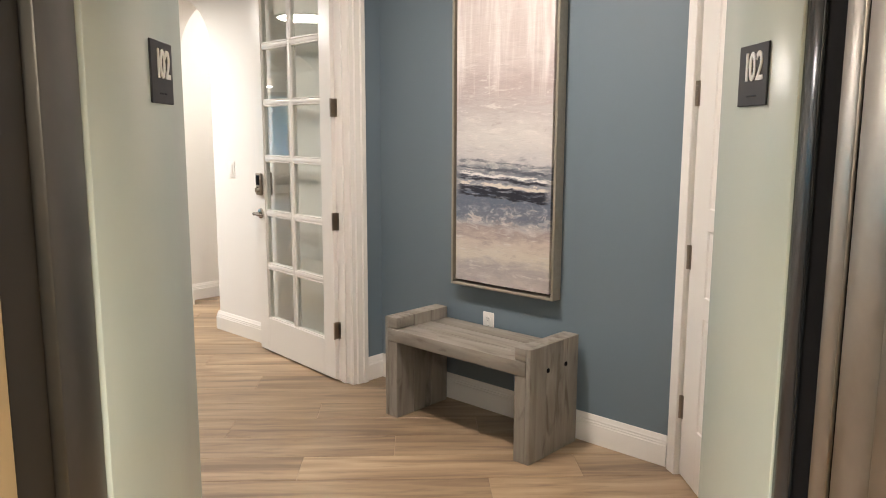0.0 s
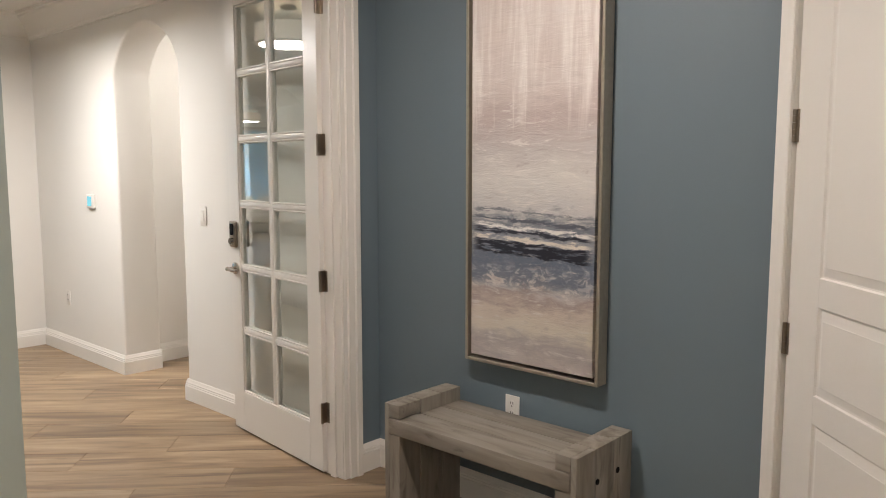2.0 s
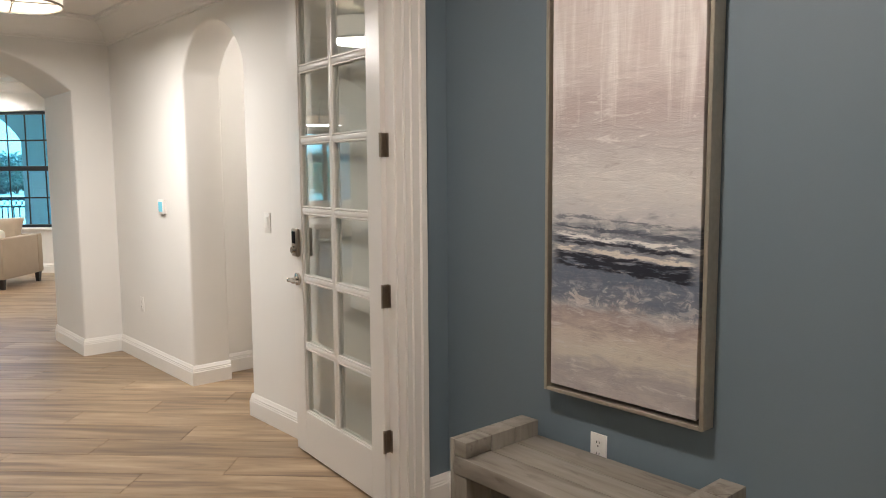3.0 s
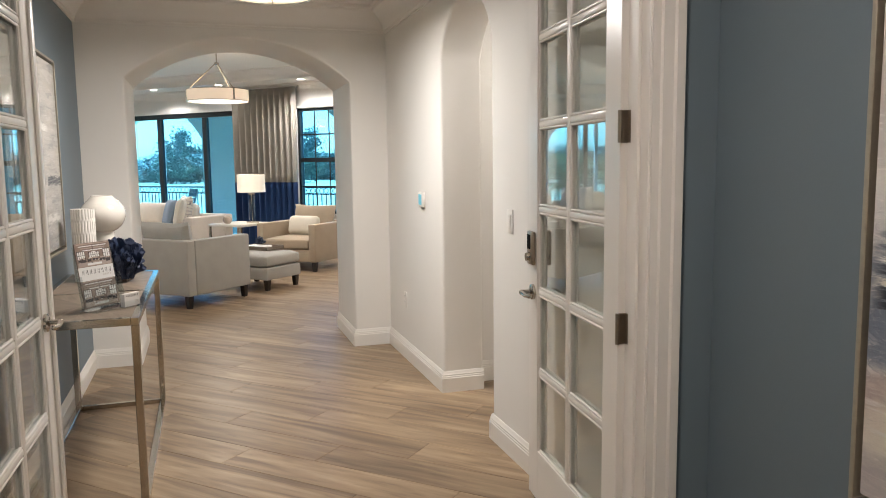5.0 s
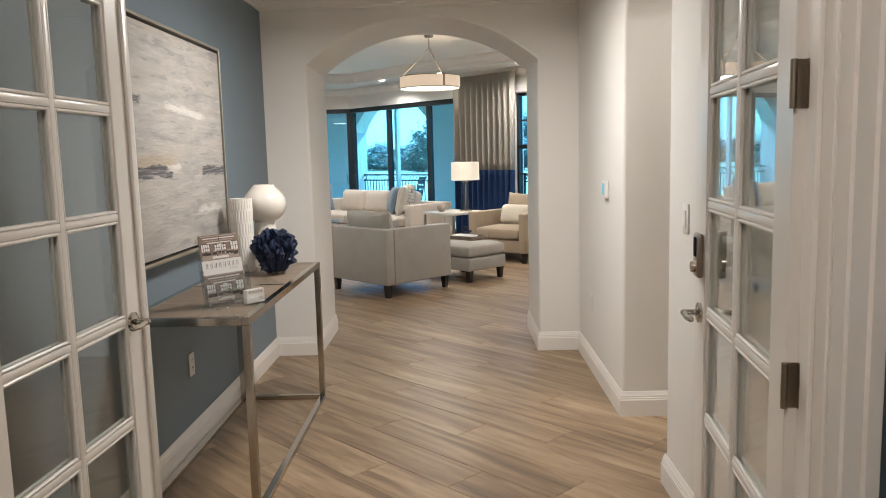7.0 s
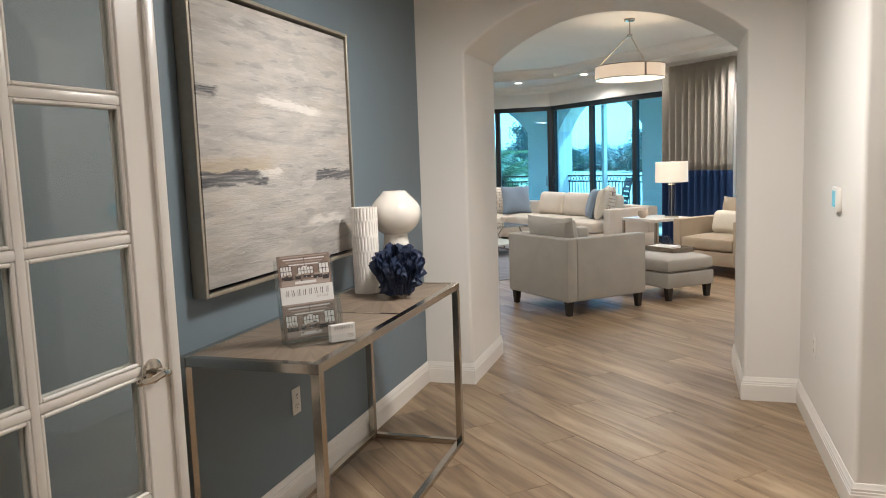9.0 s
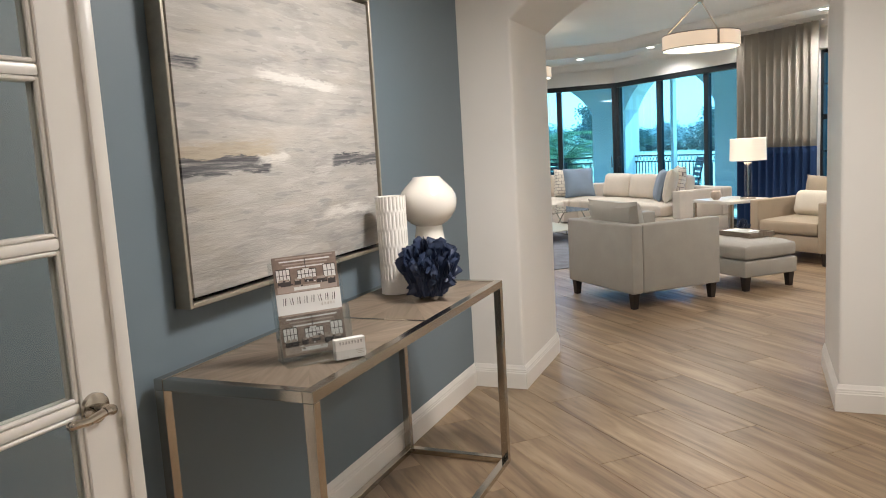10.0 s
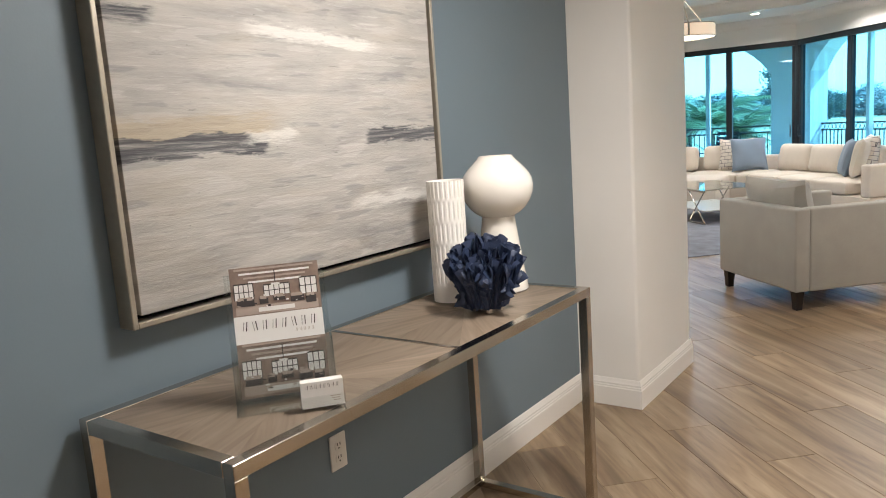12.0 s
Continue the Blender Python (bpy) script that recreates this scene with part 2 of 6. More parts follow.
    return k.m


def canvas_wide(name):
    """Wide abstract seascape; local x across, z up, in metres from the canvas's middle."""
    k = Mat(name, (0.5, 0.48, 0.45), 0.78)
    v = k.coords()
    sep = k.node("ShaderNodeSeparateXYZ", {"Vector": v})
    x, z = sep.outputs["X"], sep.outputs["Z"]
    flat = k.noise(k.coords((1.3, 1, 8.0)), 2.4, 7, 0.60, 0.25)
    col = k.ramp(flat, [(0.28, (0.27, 0.26, 0.25)), (0.42, (0.37, 0.352, 0.33)), (0.55, (0.44, 0.418, 0.388)), (0.72, (0.53, 0.505, 0.465))])
    big = k.noise(k.coords((0.8, 1, 3.4)), 2.0, 3, 0.5)
    col = k.mix(k.ramp(big, [(0.42, (0, 0, 0)), (0.66, (0.6, 0.6, 0.6))]), col, (0.47, 0.445, 0.40))
    stroke = k.noise(k.coords((1.7, 1, 19.0)), 3.2, 10, 0.72, 0.25)
    col = k.mix(k.ramp(stroke, [(0.31, (0.7, 0.7, 0.7)), (0.40, (0, 0, 0))]), col, (0.13, 0.13, 0.135))
    col = k.mix(k.ramp(stroke, [(0.57, (0, 0, 0)), (0.66, (0.7, 0.7, 0.7))]), col, (0.56, 0.54, 0.51))
    knife = k.noise(k.coords((1.5, 1, 11.0)), 2.6, 4, 0.5, 0.2)
    col = k.mix(k.ramp(knife, [(0.57, (0, 0, 0)), (0.60, (0.6, 0.6, 0.6))]), col, (0.51, 0.49, 0.46))
    col = k.mix(k.ramp(knife, [(0.36, (0.55, 0.55, 0.55)), (0.40, (0, 0, 0))]), col, (0.26, 0.26, 0.26))
    warm = k.noise(k.coords((1.0, 1, 5.0)), 3.0, 4, 0.5)
    col = k.mix(k.ramp(warm, [(0.52, (0, 0, 0)), (0.74, (0.4, 0.4, 0.4))]), col, (0.42, 0.36, 0.285))
    wob = k.math("MULTIPLY", k.math("SUBTRACT", k.noise(k.coords((1.5, 1, 9.0)), 4.5, 9, 0.70, 0.4), 0.5), 0.085)
    rz = k.math("ADD", z, wob)
    rx = k.math("MULTIPLY_ADD", wob, 1.6, x)
    dark = k.math("MULTIPLY", band(k, rz, -0.128, 0.020, 0.010), band(k, rx, -0.45, 0.27, 0.025))
    dark2 = k.math("MULTIPLY", band(k, rz, -0.134, 0.017, 0.010), band(k, rx, 0.48, 0.22, 0.03))
    dark3 = k.math("MULTIPLY", band(k, rz, 0.180, 0.006, 0.018), band(k, rx, -0.57, 0.06, 0.05))
    ochre = k.math("MULTIPLY", band(k, rz, -0.088, 0.016, 0.03), band(k, rx, -0.42, 0.22, 0.10))
    col = k.mix(k.math("MULTIPLY", ochre, 0.6), col, (0.42, 0.335, 0.22))
    drag = k.noise(k.coords((1.2, 1, 34.0)), 3.4, 9, 0.70, 0.3)
    shade = k.ramp(drag, [(0.36, (0.022, 0.027, 0.036)), (0.50, (0.085, 0.088, 0.098)), (0.58, (0.22, 0.215, 0.21)), (0.66, (0.40, 0.385, 0.36))])
    col = k.mix(k.math("MULTIPLY", k.math("MAXIMUM", dark, k.math("MAXIMUM", dark2, dark3)), 0.92), col, shade)
    light = k.math("MULTIPLY", band(k, k.math("MULTIPLY_ADD", x, 0.06, rz), 0.160, 0.008, 0.016), band(k, rx, 0.05, 0.20, 0.10))
    light2 = k.math("MULTIPLY", band(k, rz, -0.335, 0.006, 0.02), band(k, rx, 0.35, 0.14, 0.10))
    light3 = k.math("MULTIPLY", band(k, rz, -0.112, 0.008, 0.015), band(k, rx, -0.15, 0.06, 0.05))
    col = k.mix(k.math("MULTIPLY", k.math("MAXIMUM", light, k.math("MAXIMUM", light2, light3)), 0.7), col, (0.76, 0.74, 0.69))
    nick = k.noise(k.coords((5.0, 1, 22.0)), 6.0, 5, 0.6, 0.6)
    col = k.mix(k.ramp(nick, [(0.70, (0, 0, 0)), (0.74, (0.75, 0.75, 0.75))]), col, (0.11, 0.11, 0.115))
    k.link(col, "Base Color")
    k.bump(k.math("ADD", stroke, flat), 0.55, 0.004)
    return k.m


def leafy(name, dark, light):
    k = Mat(name, dark, 0.6)
    k.link(k.mix(k.island(), dark, light), "Base Color")
    return k.m


WHITE_WALL = painted("white_wall_paint", (0.76, 0.735, 0.69), 0.6)
BLUE_WALL = painted("blue_wall_paint", (0.155, 0.200, 0.234), 0.50, 160, 0.05, 0.04, 0.45)
CEILING_PAINT = painted("ceiling_paint", (0.80, 0.77, 0.72), 0.75, 90, 0.12)
TRIM = painted("white_satin_trim", (0.78, 0.75, 0.70), 0.35, 60, 0.02, 0.015)
DOOR_WHITE = painted("white_door_enamel", (0.76, 0.73, 0.68), 0.30, 60, 0.02, 0.015)
JAMB_PAINT = painted("pale_satin_jamb_paint", (0.50, 0.56, 0.515), 0.22, 50, 0.03, 0.03)
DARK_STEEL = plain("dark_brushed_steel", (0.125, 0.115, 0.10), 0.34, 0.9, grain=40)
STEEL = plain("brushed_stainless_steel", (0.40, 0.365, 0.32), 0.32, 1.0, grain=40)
NICKEL = plain("polished_nickel", (0.52, 0.475, 0.415), 0.16, 1.0, grain=30, vary=0.04)
HINGE_METAL = plain("satin_nickel", (0.34, 0.29, 0.235), 0.38, 1.0, grain=80)
# also fills the right-hand lift gaps, whose black is only shade
BLACK = plain("flat_black_parts_and_gaps", (0.006, 0.006, 0.007), 0.85, spec=0.1)
BLACK_GLOSS = plain("glossy_black_metal", (0.012, 0.013, 0.015), 0.18)
BRONZE = plain("dark_bronze_aluminium", (0.022, 0.026, 0.030), 0.35, 0.4, grain=20)
TAN = plain("tan_cab_laminate", (0.50, 0.37, 0.20), 0.4, grain=14)
# near-black colour standing in for the shade of the left lift gap
BROWN = plain("dark_brown_gap_fill", (0.018, 0.013, 0.008), 0.5, 0.0, grain=14)
SIGN_BLACK = plain("matt_black_sign_plastic", (0.022, 0.023, 0.028), 0.55)
SIGN_WHITE = plain("white_sign_letter", (0.80, 0.80, 0.80), 0.5, vary=0.02)
PLASTIC = plain("white_plastic", (0.78, 0.75, 0.70), 0.35, vary=0.02)
FLOOR = floor_planks("wood_look_plank")
FLOOR_FAR = floor_planks("wood_look_plank_joined", True)
GROUT = plain("pale_grout", (0.40, 0.30, 0.21), 0.85)
TIMBER = grey_timber("weathered_grey_timber")
VENEER = table_veneer("oak_veneer")
CANVAS_TALL = canvas_tall("tall_seascape_paint")
CANVAS_WIDE = canvas_wide("wide_seascape_paint")
SILVER_FRAME = plain("champagne_silver_leaf", (0.40, 0.36, 0.29), 0.36, 0.55, grain=50, vary=0.14)
PANE = clear_glass("door_glass", (0.93, 0.95, 0.94))
TINTED = clear_glass("tinted_window_glass", (0.40, 0.76, 1.0))
ACRYLIC = clear_glass("clear_acrylic", (0.90, 0.92, 0.92))
CERAMIC = plain("white_glazed_ceramic", (0.74, 0.70, 0.63), 0.08, grain=6, vary=0.03, Coat_Weight=0.6)
BISQUE = plain("white_matt_ceramic", (0.76, 0.73, 0.68), 0.45, vary=0.02)
CORAL = plain("navy_coral", (0.016, 0.028, 0.066), 0.55, grain=70, vary=0.5)
CORAL_BASE = plain("pale_mineral", (0.30, 0.24, 0.19), 0.5, grain=50, vary=0.4)
GREY_CLOTH = woven("grey_linen_upholstery", (0.375, 0.355, 0.315))
BEIGE_CLOTH = woven("beige_upholstery", (0.37, 0.295, 0.215))
CREAM_CLOTH = woven("cream_upholstery", (0.62, 0.55, 0.47))
CREAM_PILLOW = woven("cream_pillow_cloth", (0.66, 0.60, 0.50))
BLUE_CLOTH = woven("slate_blue_pillow_cloth", (0.20, 0.25, 0.315))
CURTAIN_TOP = woven("taupe_curtain_cloth", (0.34, 0.315, 0.275))
CURTAIN_LOW = woven("navy_curtain_cloth", (0.016, 0.042, 0.12))
DARK_WOOD = plain("espresso_wood_leg", (0.018, 0.013, 0.011), 0.4)
SHADE = Mat("white_lamp_shade", (0.82, 0.76, 0.66), 0.8, Transmission_Weight=0.0)
SHADE.b.inputs["Emission Color"].default_value = (1.0, 0.83, 0.62, 1)
SHADE.b.inputs["Emission Strength"].default_value = 0.06
SHADE = SHADE.m
DRUM_SHADE = glowing("lit_cream_drum_shade", (0.95, 0.86, 0.72), 0.13)
PENDANT_SHADE = glowing("warm_lit_linen_shade", (0.95, 0.76, 0.58), 0.10)
DIFFUSER = glowing("lit_diffuser", (1.0, 0.90, 0.74), 0.45)
DOWNLIGHT = glowing("lit_downlight_lens", (1.0, 0.93, 0.80), 4.0)
TABLE_GLASS = clear_glass("table_glass", (0.86, 0.92, 0.90))
STUCCO = painted("loggia_stucco", (0.66, 0.63, 0.59), 0.8, 60, 0.3)
IRON = plain("black_iron", (0.012, 0.012, 0.014), 0.5, 0.3)
PAVER = painted("terrace_paver", (0.42, 0.38, 0.32), 0.8, 30, 0.3)
PAPER = plain("white_card", (0.80, 0.79, 0.77), 0.5, vary=0.02)
INK = plain("dark_brown_ink", (0.06, 0.05, 0.05), 0.5)
RUG = woven("blue_grey_rug", (0.17, 0.18, 0.215), 120, 0.55)
# far foliage: distance haze is mixed into the leaf colour, paler and bluer
HAZY_LEAF = leafy("hazy_tree_leaves", (0.095, 0.145, 0.12), (0.20, 0.26, 0.21))
PALM = leafy("palm_leaves", (0.04, 0.095, 0.03), (0.12, 0.20, 0.06))
BARK = plain("bark", (0.14, 0.11, 0.08), 0.9, grain=12, vary=0.3)
GRASS = painted("mown_grass", (0.34, 0.37, 0.24), 0.9, 20, 0.3, 0.3)
SCREEN = glowing("lit_thermostat_screen", (0.15, 0.50, 0.62), 0.05)


# ---- mesh helpers ----
def box(bm, lo, hi, bevel=0.0, seg=1):
    """A box, with its edges rounded by bevel."""
    made = bmesh.ops.create_cube(bm, size=1.0)["verts"]
    for v in made:
        v.co = Vector([lo[i] + (v.co[i] + 0.5) * (hi[i] - lo[i]) for i in range(3)])
    if bevel:
        edges = list({e for v in made for e in v.link_edges})
        bmesh.ops.bevel(bm, geom=edges, offset=bevel, segments=seg, profile=0.5, affect="EDGES")
    return bm


def boxed(lo, hi, bevel=0.0, seg=1):
    return box(bmesh.new(), lo, hi, bevel, seg)


def turned(profile, seg=32, bm=None, at=(0, 0)):
    """A body of revolution about z from (radius, height) pairs."""
    bm = bm or bmesh.new()
    rings = []
    for r, z in profile:
        if r < 1e-4:
            rings.append([bm.verts.new((at[0], at[1], z))] * seg)
            continue
        rings.append([bm.verts.new((at[0] + r * math.cos(2 * math.pi * i / seg), at[1] + r * math.sin(2 * math.pi * i / seg), z)) for i in range(seg)])
    for a, b in zip(rings, rings[1:]):
        for i in range(seg):
            j = (i + 1) % seg
            bm.faces.new([v for v in dict.fromkeys((a[i], a[j], b[j], b[i]))])
    closed = profile[0] == profile[-1]
    if profile[0][0] > 1e-4 and not closed:
        bm.faces.new(list(reversed(rings[0])))
    if profile[-1][0] > 1e-4 and not closed:
        bm.faces.new(rings[-1])
    return bm


def rod(bm, a, b, r, seg=10, r2=None):
    """A round bar from a to b."""
    a, b = Vector(a), Vector(b)
    turn = (b - a).to_track_quat("Z", "Y").to_matrix()
    ends = []
    for p, rr in ((a, r), (b, r if r2 is None else r2)):
        ends.append([bm.verts.new(p + turn @ Vector((rr * math.cos(2 * math.pi * i / seg), rr * math.sin(2 * math.pi * i / seg), 0))) for i in range(seg)])
    for i in range(seg):
        j = (i + 1) % seg
        bm.faces.new((ends[0][i], ends[0][j], ends[1][j], ends[1][i]))
    bm.faces.new(list(reversed(ends[0])))
    bm.faces.new(ends[1])
    return bm


def bar(bm, points, r, seg=8):
    """A bent round bar through points."""
    for a, b in zip(points, points[1:]):
        rod(bm, a, b, r, seg)
    return bm


def prism(bm, outline, axis, a, b):
    """A flat outline, extruded along an axis from a to b. axis x: outline in y, z; axis y: in x, z; axis z: in x, y."""
    def at(p, d):
        return {"x": (d, p[0], p[1]), "y": (p[0], d, p[1]), "z": (p[0], p[1], d)}[axis]
    va = [bm.verts.new(at(p, a)) for p in outline]
    vb = [bm.verts.new(at(p, b)) for p in outline]
    n = len(outline)
    fa, fb = bm.faces.new(va), bm.faces.new(list(reversed(vb)))
    for i in range(n):
        bm.faces.new((va[i], vb[i], vb[(i + 1) % n], va[(i + 1) % n]))
    bmesh.ops.recalc_face_normals(bm, faces=bm.faces)
    return fa, fb


def arch_line(a, b, spring, top, steps=20):
    """Points of a segmental arch from (a, spring) over the top to (b, spring)."""
    half, rise = (b - a) / 2, top - spring
    r = (half * half + rise * rise) / (2 * rise)
    mid, cz = (a + b) / 2, top - r
    t0 = math.asin(half / r)
    return [(mid + r * math.sin(-t0 + 2 * t0 * i / steps), cz + r * math.cos(-t0 + 2 * t0 * i / steps)) for i in range(steps + 1)]


def arch_wall(bm, axis, lo, hi, a, b, spring, top, near, far, height, round_off=0.018):
    """A wall with an arched opening and rounded plaster edges round it."""
    outline = [(lo, 0), (a, 0)] + arch_line(a, b, spring, top) + [(b, 0), (hi, 0), (hi, height), (lo, height)]
    fa, fb = prism(bm, outline, axis, near, far)
    n = len(outline)
    edges = []
    for f in (fa, fb):
        for e in f.edges:
            mid = (e.verts[0].co + e.verts[1].co) / 2
            u = mid.y if axis == "x" else mid.x
            if a - 1e-4 <= u <= b + 1e-4 and mid.z > 0.001 and mid.z < height - 0.001:
                edges.append(e)
    bmesh.ops.bevel(bm, geom=edges, offset=round_off, segments=3, profile=0.5, affect="EDGES")
    return bm


def run_along(bm, path, profile, side=1, closed=False):
    """A moulding swept along a plan line with mitred corners. profile: (out from the wall, height)."""
    pts = [Vector(p) for p in path]
    n = len(pts)
    rings = []
    for i, p in enumerate(pts):
        before = pts[i - 1] if closed or i else None
        after = pts[(i + 1) % n] if closed or i < n - 1 else None
        d1 = (p - before).normalized() if before is not None else (after - p).normalized()
        d2 = (after - p).normalized() if after is not None else d1
        n1, n2 = Vector((-d1.y, d1.x)) * side, Vector((-d2.y, d2.x)) * side
        m = n1 + n2
        m = m / max(0.2, m.dot(n1))
        rings.append([bm.verts.new((p.x + m.x * o, p.y + m.y * o, z)) for o, z in profile])
    k = len(profile)
    for i in range(n if closed else n - 1):
        a, b = rings[i], rings[(i + 1) % n]
        for j in range(k - 1):
            bm.faces.new((a[j], b[j], b[j + 1], a[j + 1]))
    if not closed:
        bm.faces.new(rings[0])
        bm.faces.new(list(reversed(rings[-1])))
    bmesh.ops.recalc_face_normals(bm, faces=bm.faces)
    return bm


def padded(bm, lo, hi, puff=0.03, round_off=0.05, cuts=8, sag=0.0):
    """A cushion: a rounded box that swells in its middle."""
    made = bmesh.ops.create_cube(bm, size=2.0)["verts"]
    edges = list({e for v in made for e in v.link_edges})
    bmesh.ops.subdivide_edges(bm, edges=edges, cuts=cuts, use_grid_fill=True)
    verts = list(bm.verts)
    half = [(hi[i] - lo[i]) / 2 for i in range(3)]
    mid = [(hi[i] + lo[i]) / 2 for i in range(3)]
    for v in verts:
        c = v.co.copy()
        p = Vector([c[i] * half[i] for i in range(3)])
        rr = min(round_off, min(half) * 0.98)
        core = Vector([max(-half[i] + rr, min(half[i] - rr, p[i])) for i in range(3)])
        out = p - core
        if out.length > 1e-6:
            p = core + out.normalized() * rr
        thin = half.index(min(half))
        a, b = [i for i in range(3) if i != thin]
        swell = (1 - c[a] ** 2) * (1 - c[b] ** 2)
        p[thin] += puff * swell * (1 if c[thin] > 0 else -1) * abs(c[thin])
        p.z -= sag * swell
        v.co = p + Vector(mid)
    return bm


def finish(name, bm, material, smooth=True):
    mesh = bpy.data.meshes.new(name)
    bm.normal_update()
    bm.to_mesh(mesh)
    bm.free()
    mesh.materials.append(material)
    if smooth:
        for p in mesh.polygons:
            p.use_smooth = True
        mesh.set_sharp_from_angle(angle=radians(35))
    return mesh


def part(name, bm, material, parent, label="", at=None):
    """Links a bmesh as one mesh object under a thing or a part."""
    ob = new(name, finish(name, bm, material))
    ob.parent = parent
    if at is not None:
        ob.matrix_basis = at
    return tagged(ob, label)


def thing(name, label, category, at=None, group=""):
    """An Empty at a thing's base, that its parts hang under."""
    ob = new(name)
    ob.empty_display_size = 0.1
    if at is not None:
        ob.matrix_basis = at
    return tagged(ob, label, category, group)


def single(name, bm, material, label, category, at=None, group="", kind=""):
    ob = new(name, finish(name, bm, material))
    if at is not None:
        ob.matrix_basis = at
    return tagged(ob, label, category, group, kind)


def structure(name, bm, material, label, category="wall"):
    return single(name, bm, material, label, category, kind="structure")


def lettering(text, size, depth=0.001, spacing=1.0):
    """A bmesh of raised letters in the built-in font, centred, in the x-y plane."""
    curve = bpy.data.curves.new("letters", "FONT")
    curve.body, curve.size, curve.extrude, curve.space_character = text, size, depth, spacing
    curve.align_x, curve.align_y = "CENTER", "CENTER"
    curve.resolution_u, curve.offset = 3, size * 0.012
    ob = bpy.data.objects.new("letters", curve)
    mesh = bpy.data.meshes.new_from_object(ob)
    bm = bmesh.new()
    bm.from_mesh(mesh)
    bpy.data.objects.remove(ob)
    bpy.data.meshes.remove(mesh)
    return bm


# ---- the place's plan ----
Q = math.sqrt(0.5)
DIAGONAL = pose(0, 0, 0, 0, 0, 45)     # x: across the lift's opening, y: out of it
LOBBY_X, FOYER_X = -4.17, -4.30        # two faces of the wall with the French doors
ARCH_X, ARCH_BACK = -8.175, -8.98
BLUE_Y, WHITE_Y, LOBBY_Y = 1.86, 4.117, 4.20
DOOR_X = -2.32                         # where the slanted wall with the panel door meets the blue wall
DOOR_SIDE = pose(DOOR_X, 4.20, 0, 0, 0, -45)   # x: along that wall, y: out of the lobby
OPEN_A, OPEN_B = 2.075, 3.955          # the French doors' opening
CEIL = 2.69
BASE = [(0, 0), (0.017, 0), (0.017, 0.092), (0.014, 0.096), (0.014, 0.104), (0.0115, 0.107), (0.0115, 0.116), (0.009, 0.119), (0.007, 0.130), (0.003, 0.138), (0, 0.138)]
CROWN = [(0, -0.19), (0.012, -0.19), (0.014, -0.175), (0.024, -0.168), (0.026, -0.150), (0.045, -0.125), (0.075, -0.085), (0.105, -0.055), (0.128, -0.040), (0.132, -0.025), (0.150, -0.020), (0.154, 0.0), (0, 0.0)]

# lobby
structure("wall_north", boxed((LOBBY_X - 0.13, LOBBY_Y, 0), (DOOR_X + 0.12, LOBBY_Y + 0.12, CEIL)), BLUE_WALL, "slate blue painted lobby wall behind the bench")
bm = bmesh.new()
for a, b, z0 in ((0.0005, 0.066, 0.0), (1.005, 1.90, 0.0), (0.066, 1.005, 2.458)):
    box(bm, (a, 0, z0), (b, 0.12, CEIL))
structure("wall_slant", bm, BLUE_WALL, "slate blue painted lobby wall round the panel door").matrix_basis = DOOR_SIDE
structure("wall_closet", boxed((-0.1, 0.30, 0), (1.2, 0.40, CEIL)), WHITE_WALL, "plain white wall behind the closed panel door").matrix_basis = DOOR_SIDE
structure("wall_west", boxed((FOYER_X, OPEN_B + 0.03, 0), (LOBBY_X, LOBBY_Y - 0.002, CEIL)), BLUE_WALL, "narrow slate blue wall beside the French doors")
structure("wall_west_2", boxed((FOYER_X, -0.2, 0), (LOBBY_X, OPEN_A - 0.03, CEIL)), BLUE_WALL, "slate blue lobby wall beside the French doors")
structure("wall_west_3", boxed((FOYER_X, OPEN_A - 0.03, 2.49), (LOBBY_X, OPEN_B + 0.03, CEIL)), WHITE_WALL, "white wall over the French doors")
bm = bmesh.new()
for a, b, z in ((-3.6, -0.245, 0.0), (0.86, 1.45, 0.0), (-0.245, 0.86, 2.16)):
    box(bm, (a, 2.86, z), (b, 2.985, CEIL))
ob = structure("wall_east", bm, BLUE_WALL, "slate blue lobby wall round the lift entrance")
ob.matrix_basis = DIAGONAL
structure("ceiling", boxed((-4.3, -0.4, CEIL), (0.6, 4.4, CEIL + 0.12)), CEILING_PAINT, "plain white lobby ceiling", "ceiling")
bm = bmesh.new()
run_along(bm, [(LOBBY_X, 4.065), (LOBBY_X, LOBBY_Y), (DOOR_X - 0.012, LOBBY_Y)], BASE, -1)
structure("baseboard", bm, TRIM, "white moulded baseboard under the blue lobby wall", "baseboard")
bm = bmesh.new()
run_along(bm, [(LOBBY_X, 0.2), (LOBBY_X, 1.962)], BASE, -1)
structure("baseboard", bm, TRIM, "white moulded baseboard beside the French doors", "baseboard")

# foyer
bm = bmesh.new()
arch_wall(bm, "y", ARCH_X, FOYER_X - 0.001, -6.735, -5.866, 2.12, 2.415, WHITE_Y, WHITE_Y + 0.27, CEIL)
structure("wall_foyer_north", bm, WHITE_WALL, "white plaster foyer wall with a small arched opening")
structure("wall_foyer_south", boxed((ARCH_X, BLUE_Y - 0.14, 0), (FOYER_X - 0.001, BLUE_Y, CEIL)), BLUE_WALL, "slate blue painted foyer wall behind the console table")
bm = bmesh.new()
arch_wall(bm, "x", -3.4, 6.9, 2.175, 3.82, 2.12, 2.43, ARCH_X - 0.001, ARCH_BACK, 3.05)
structure("wall_arch", bm, WHITE_WALL, "thick white plaster wall with a wide arched opening")
structure("ceiling_foyer", boxed((ARCH_X, BLUE_Y - 0.1, CEIL), (FOYER_X - 0.002, WHITE_Y + 0.1, CEIL + 0.12)), CEILING_PAINT, "white foyer ceiling", "ceiling")
bm = bmesh.new()
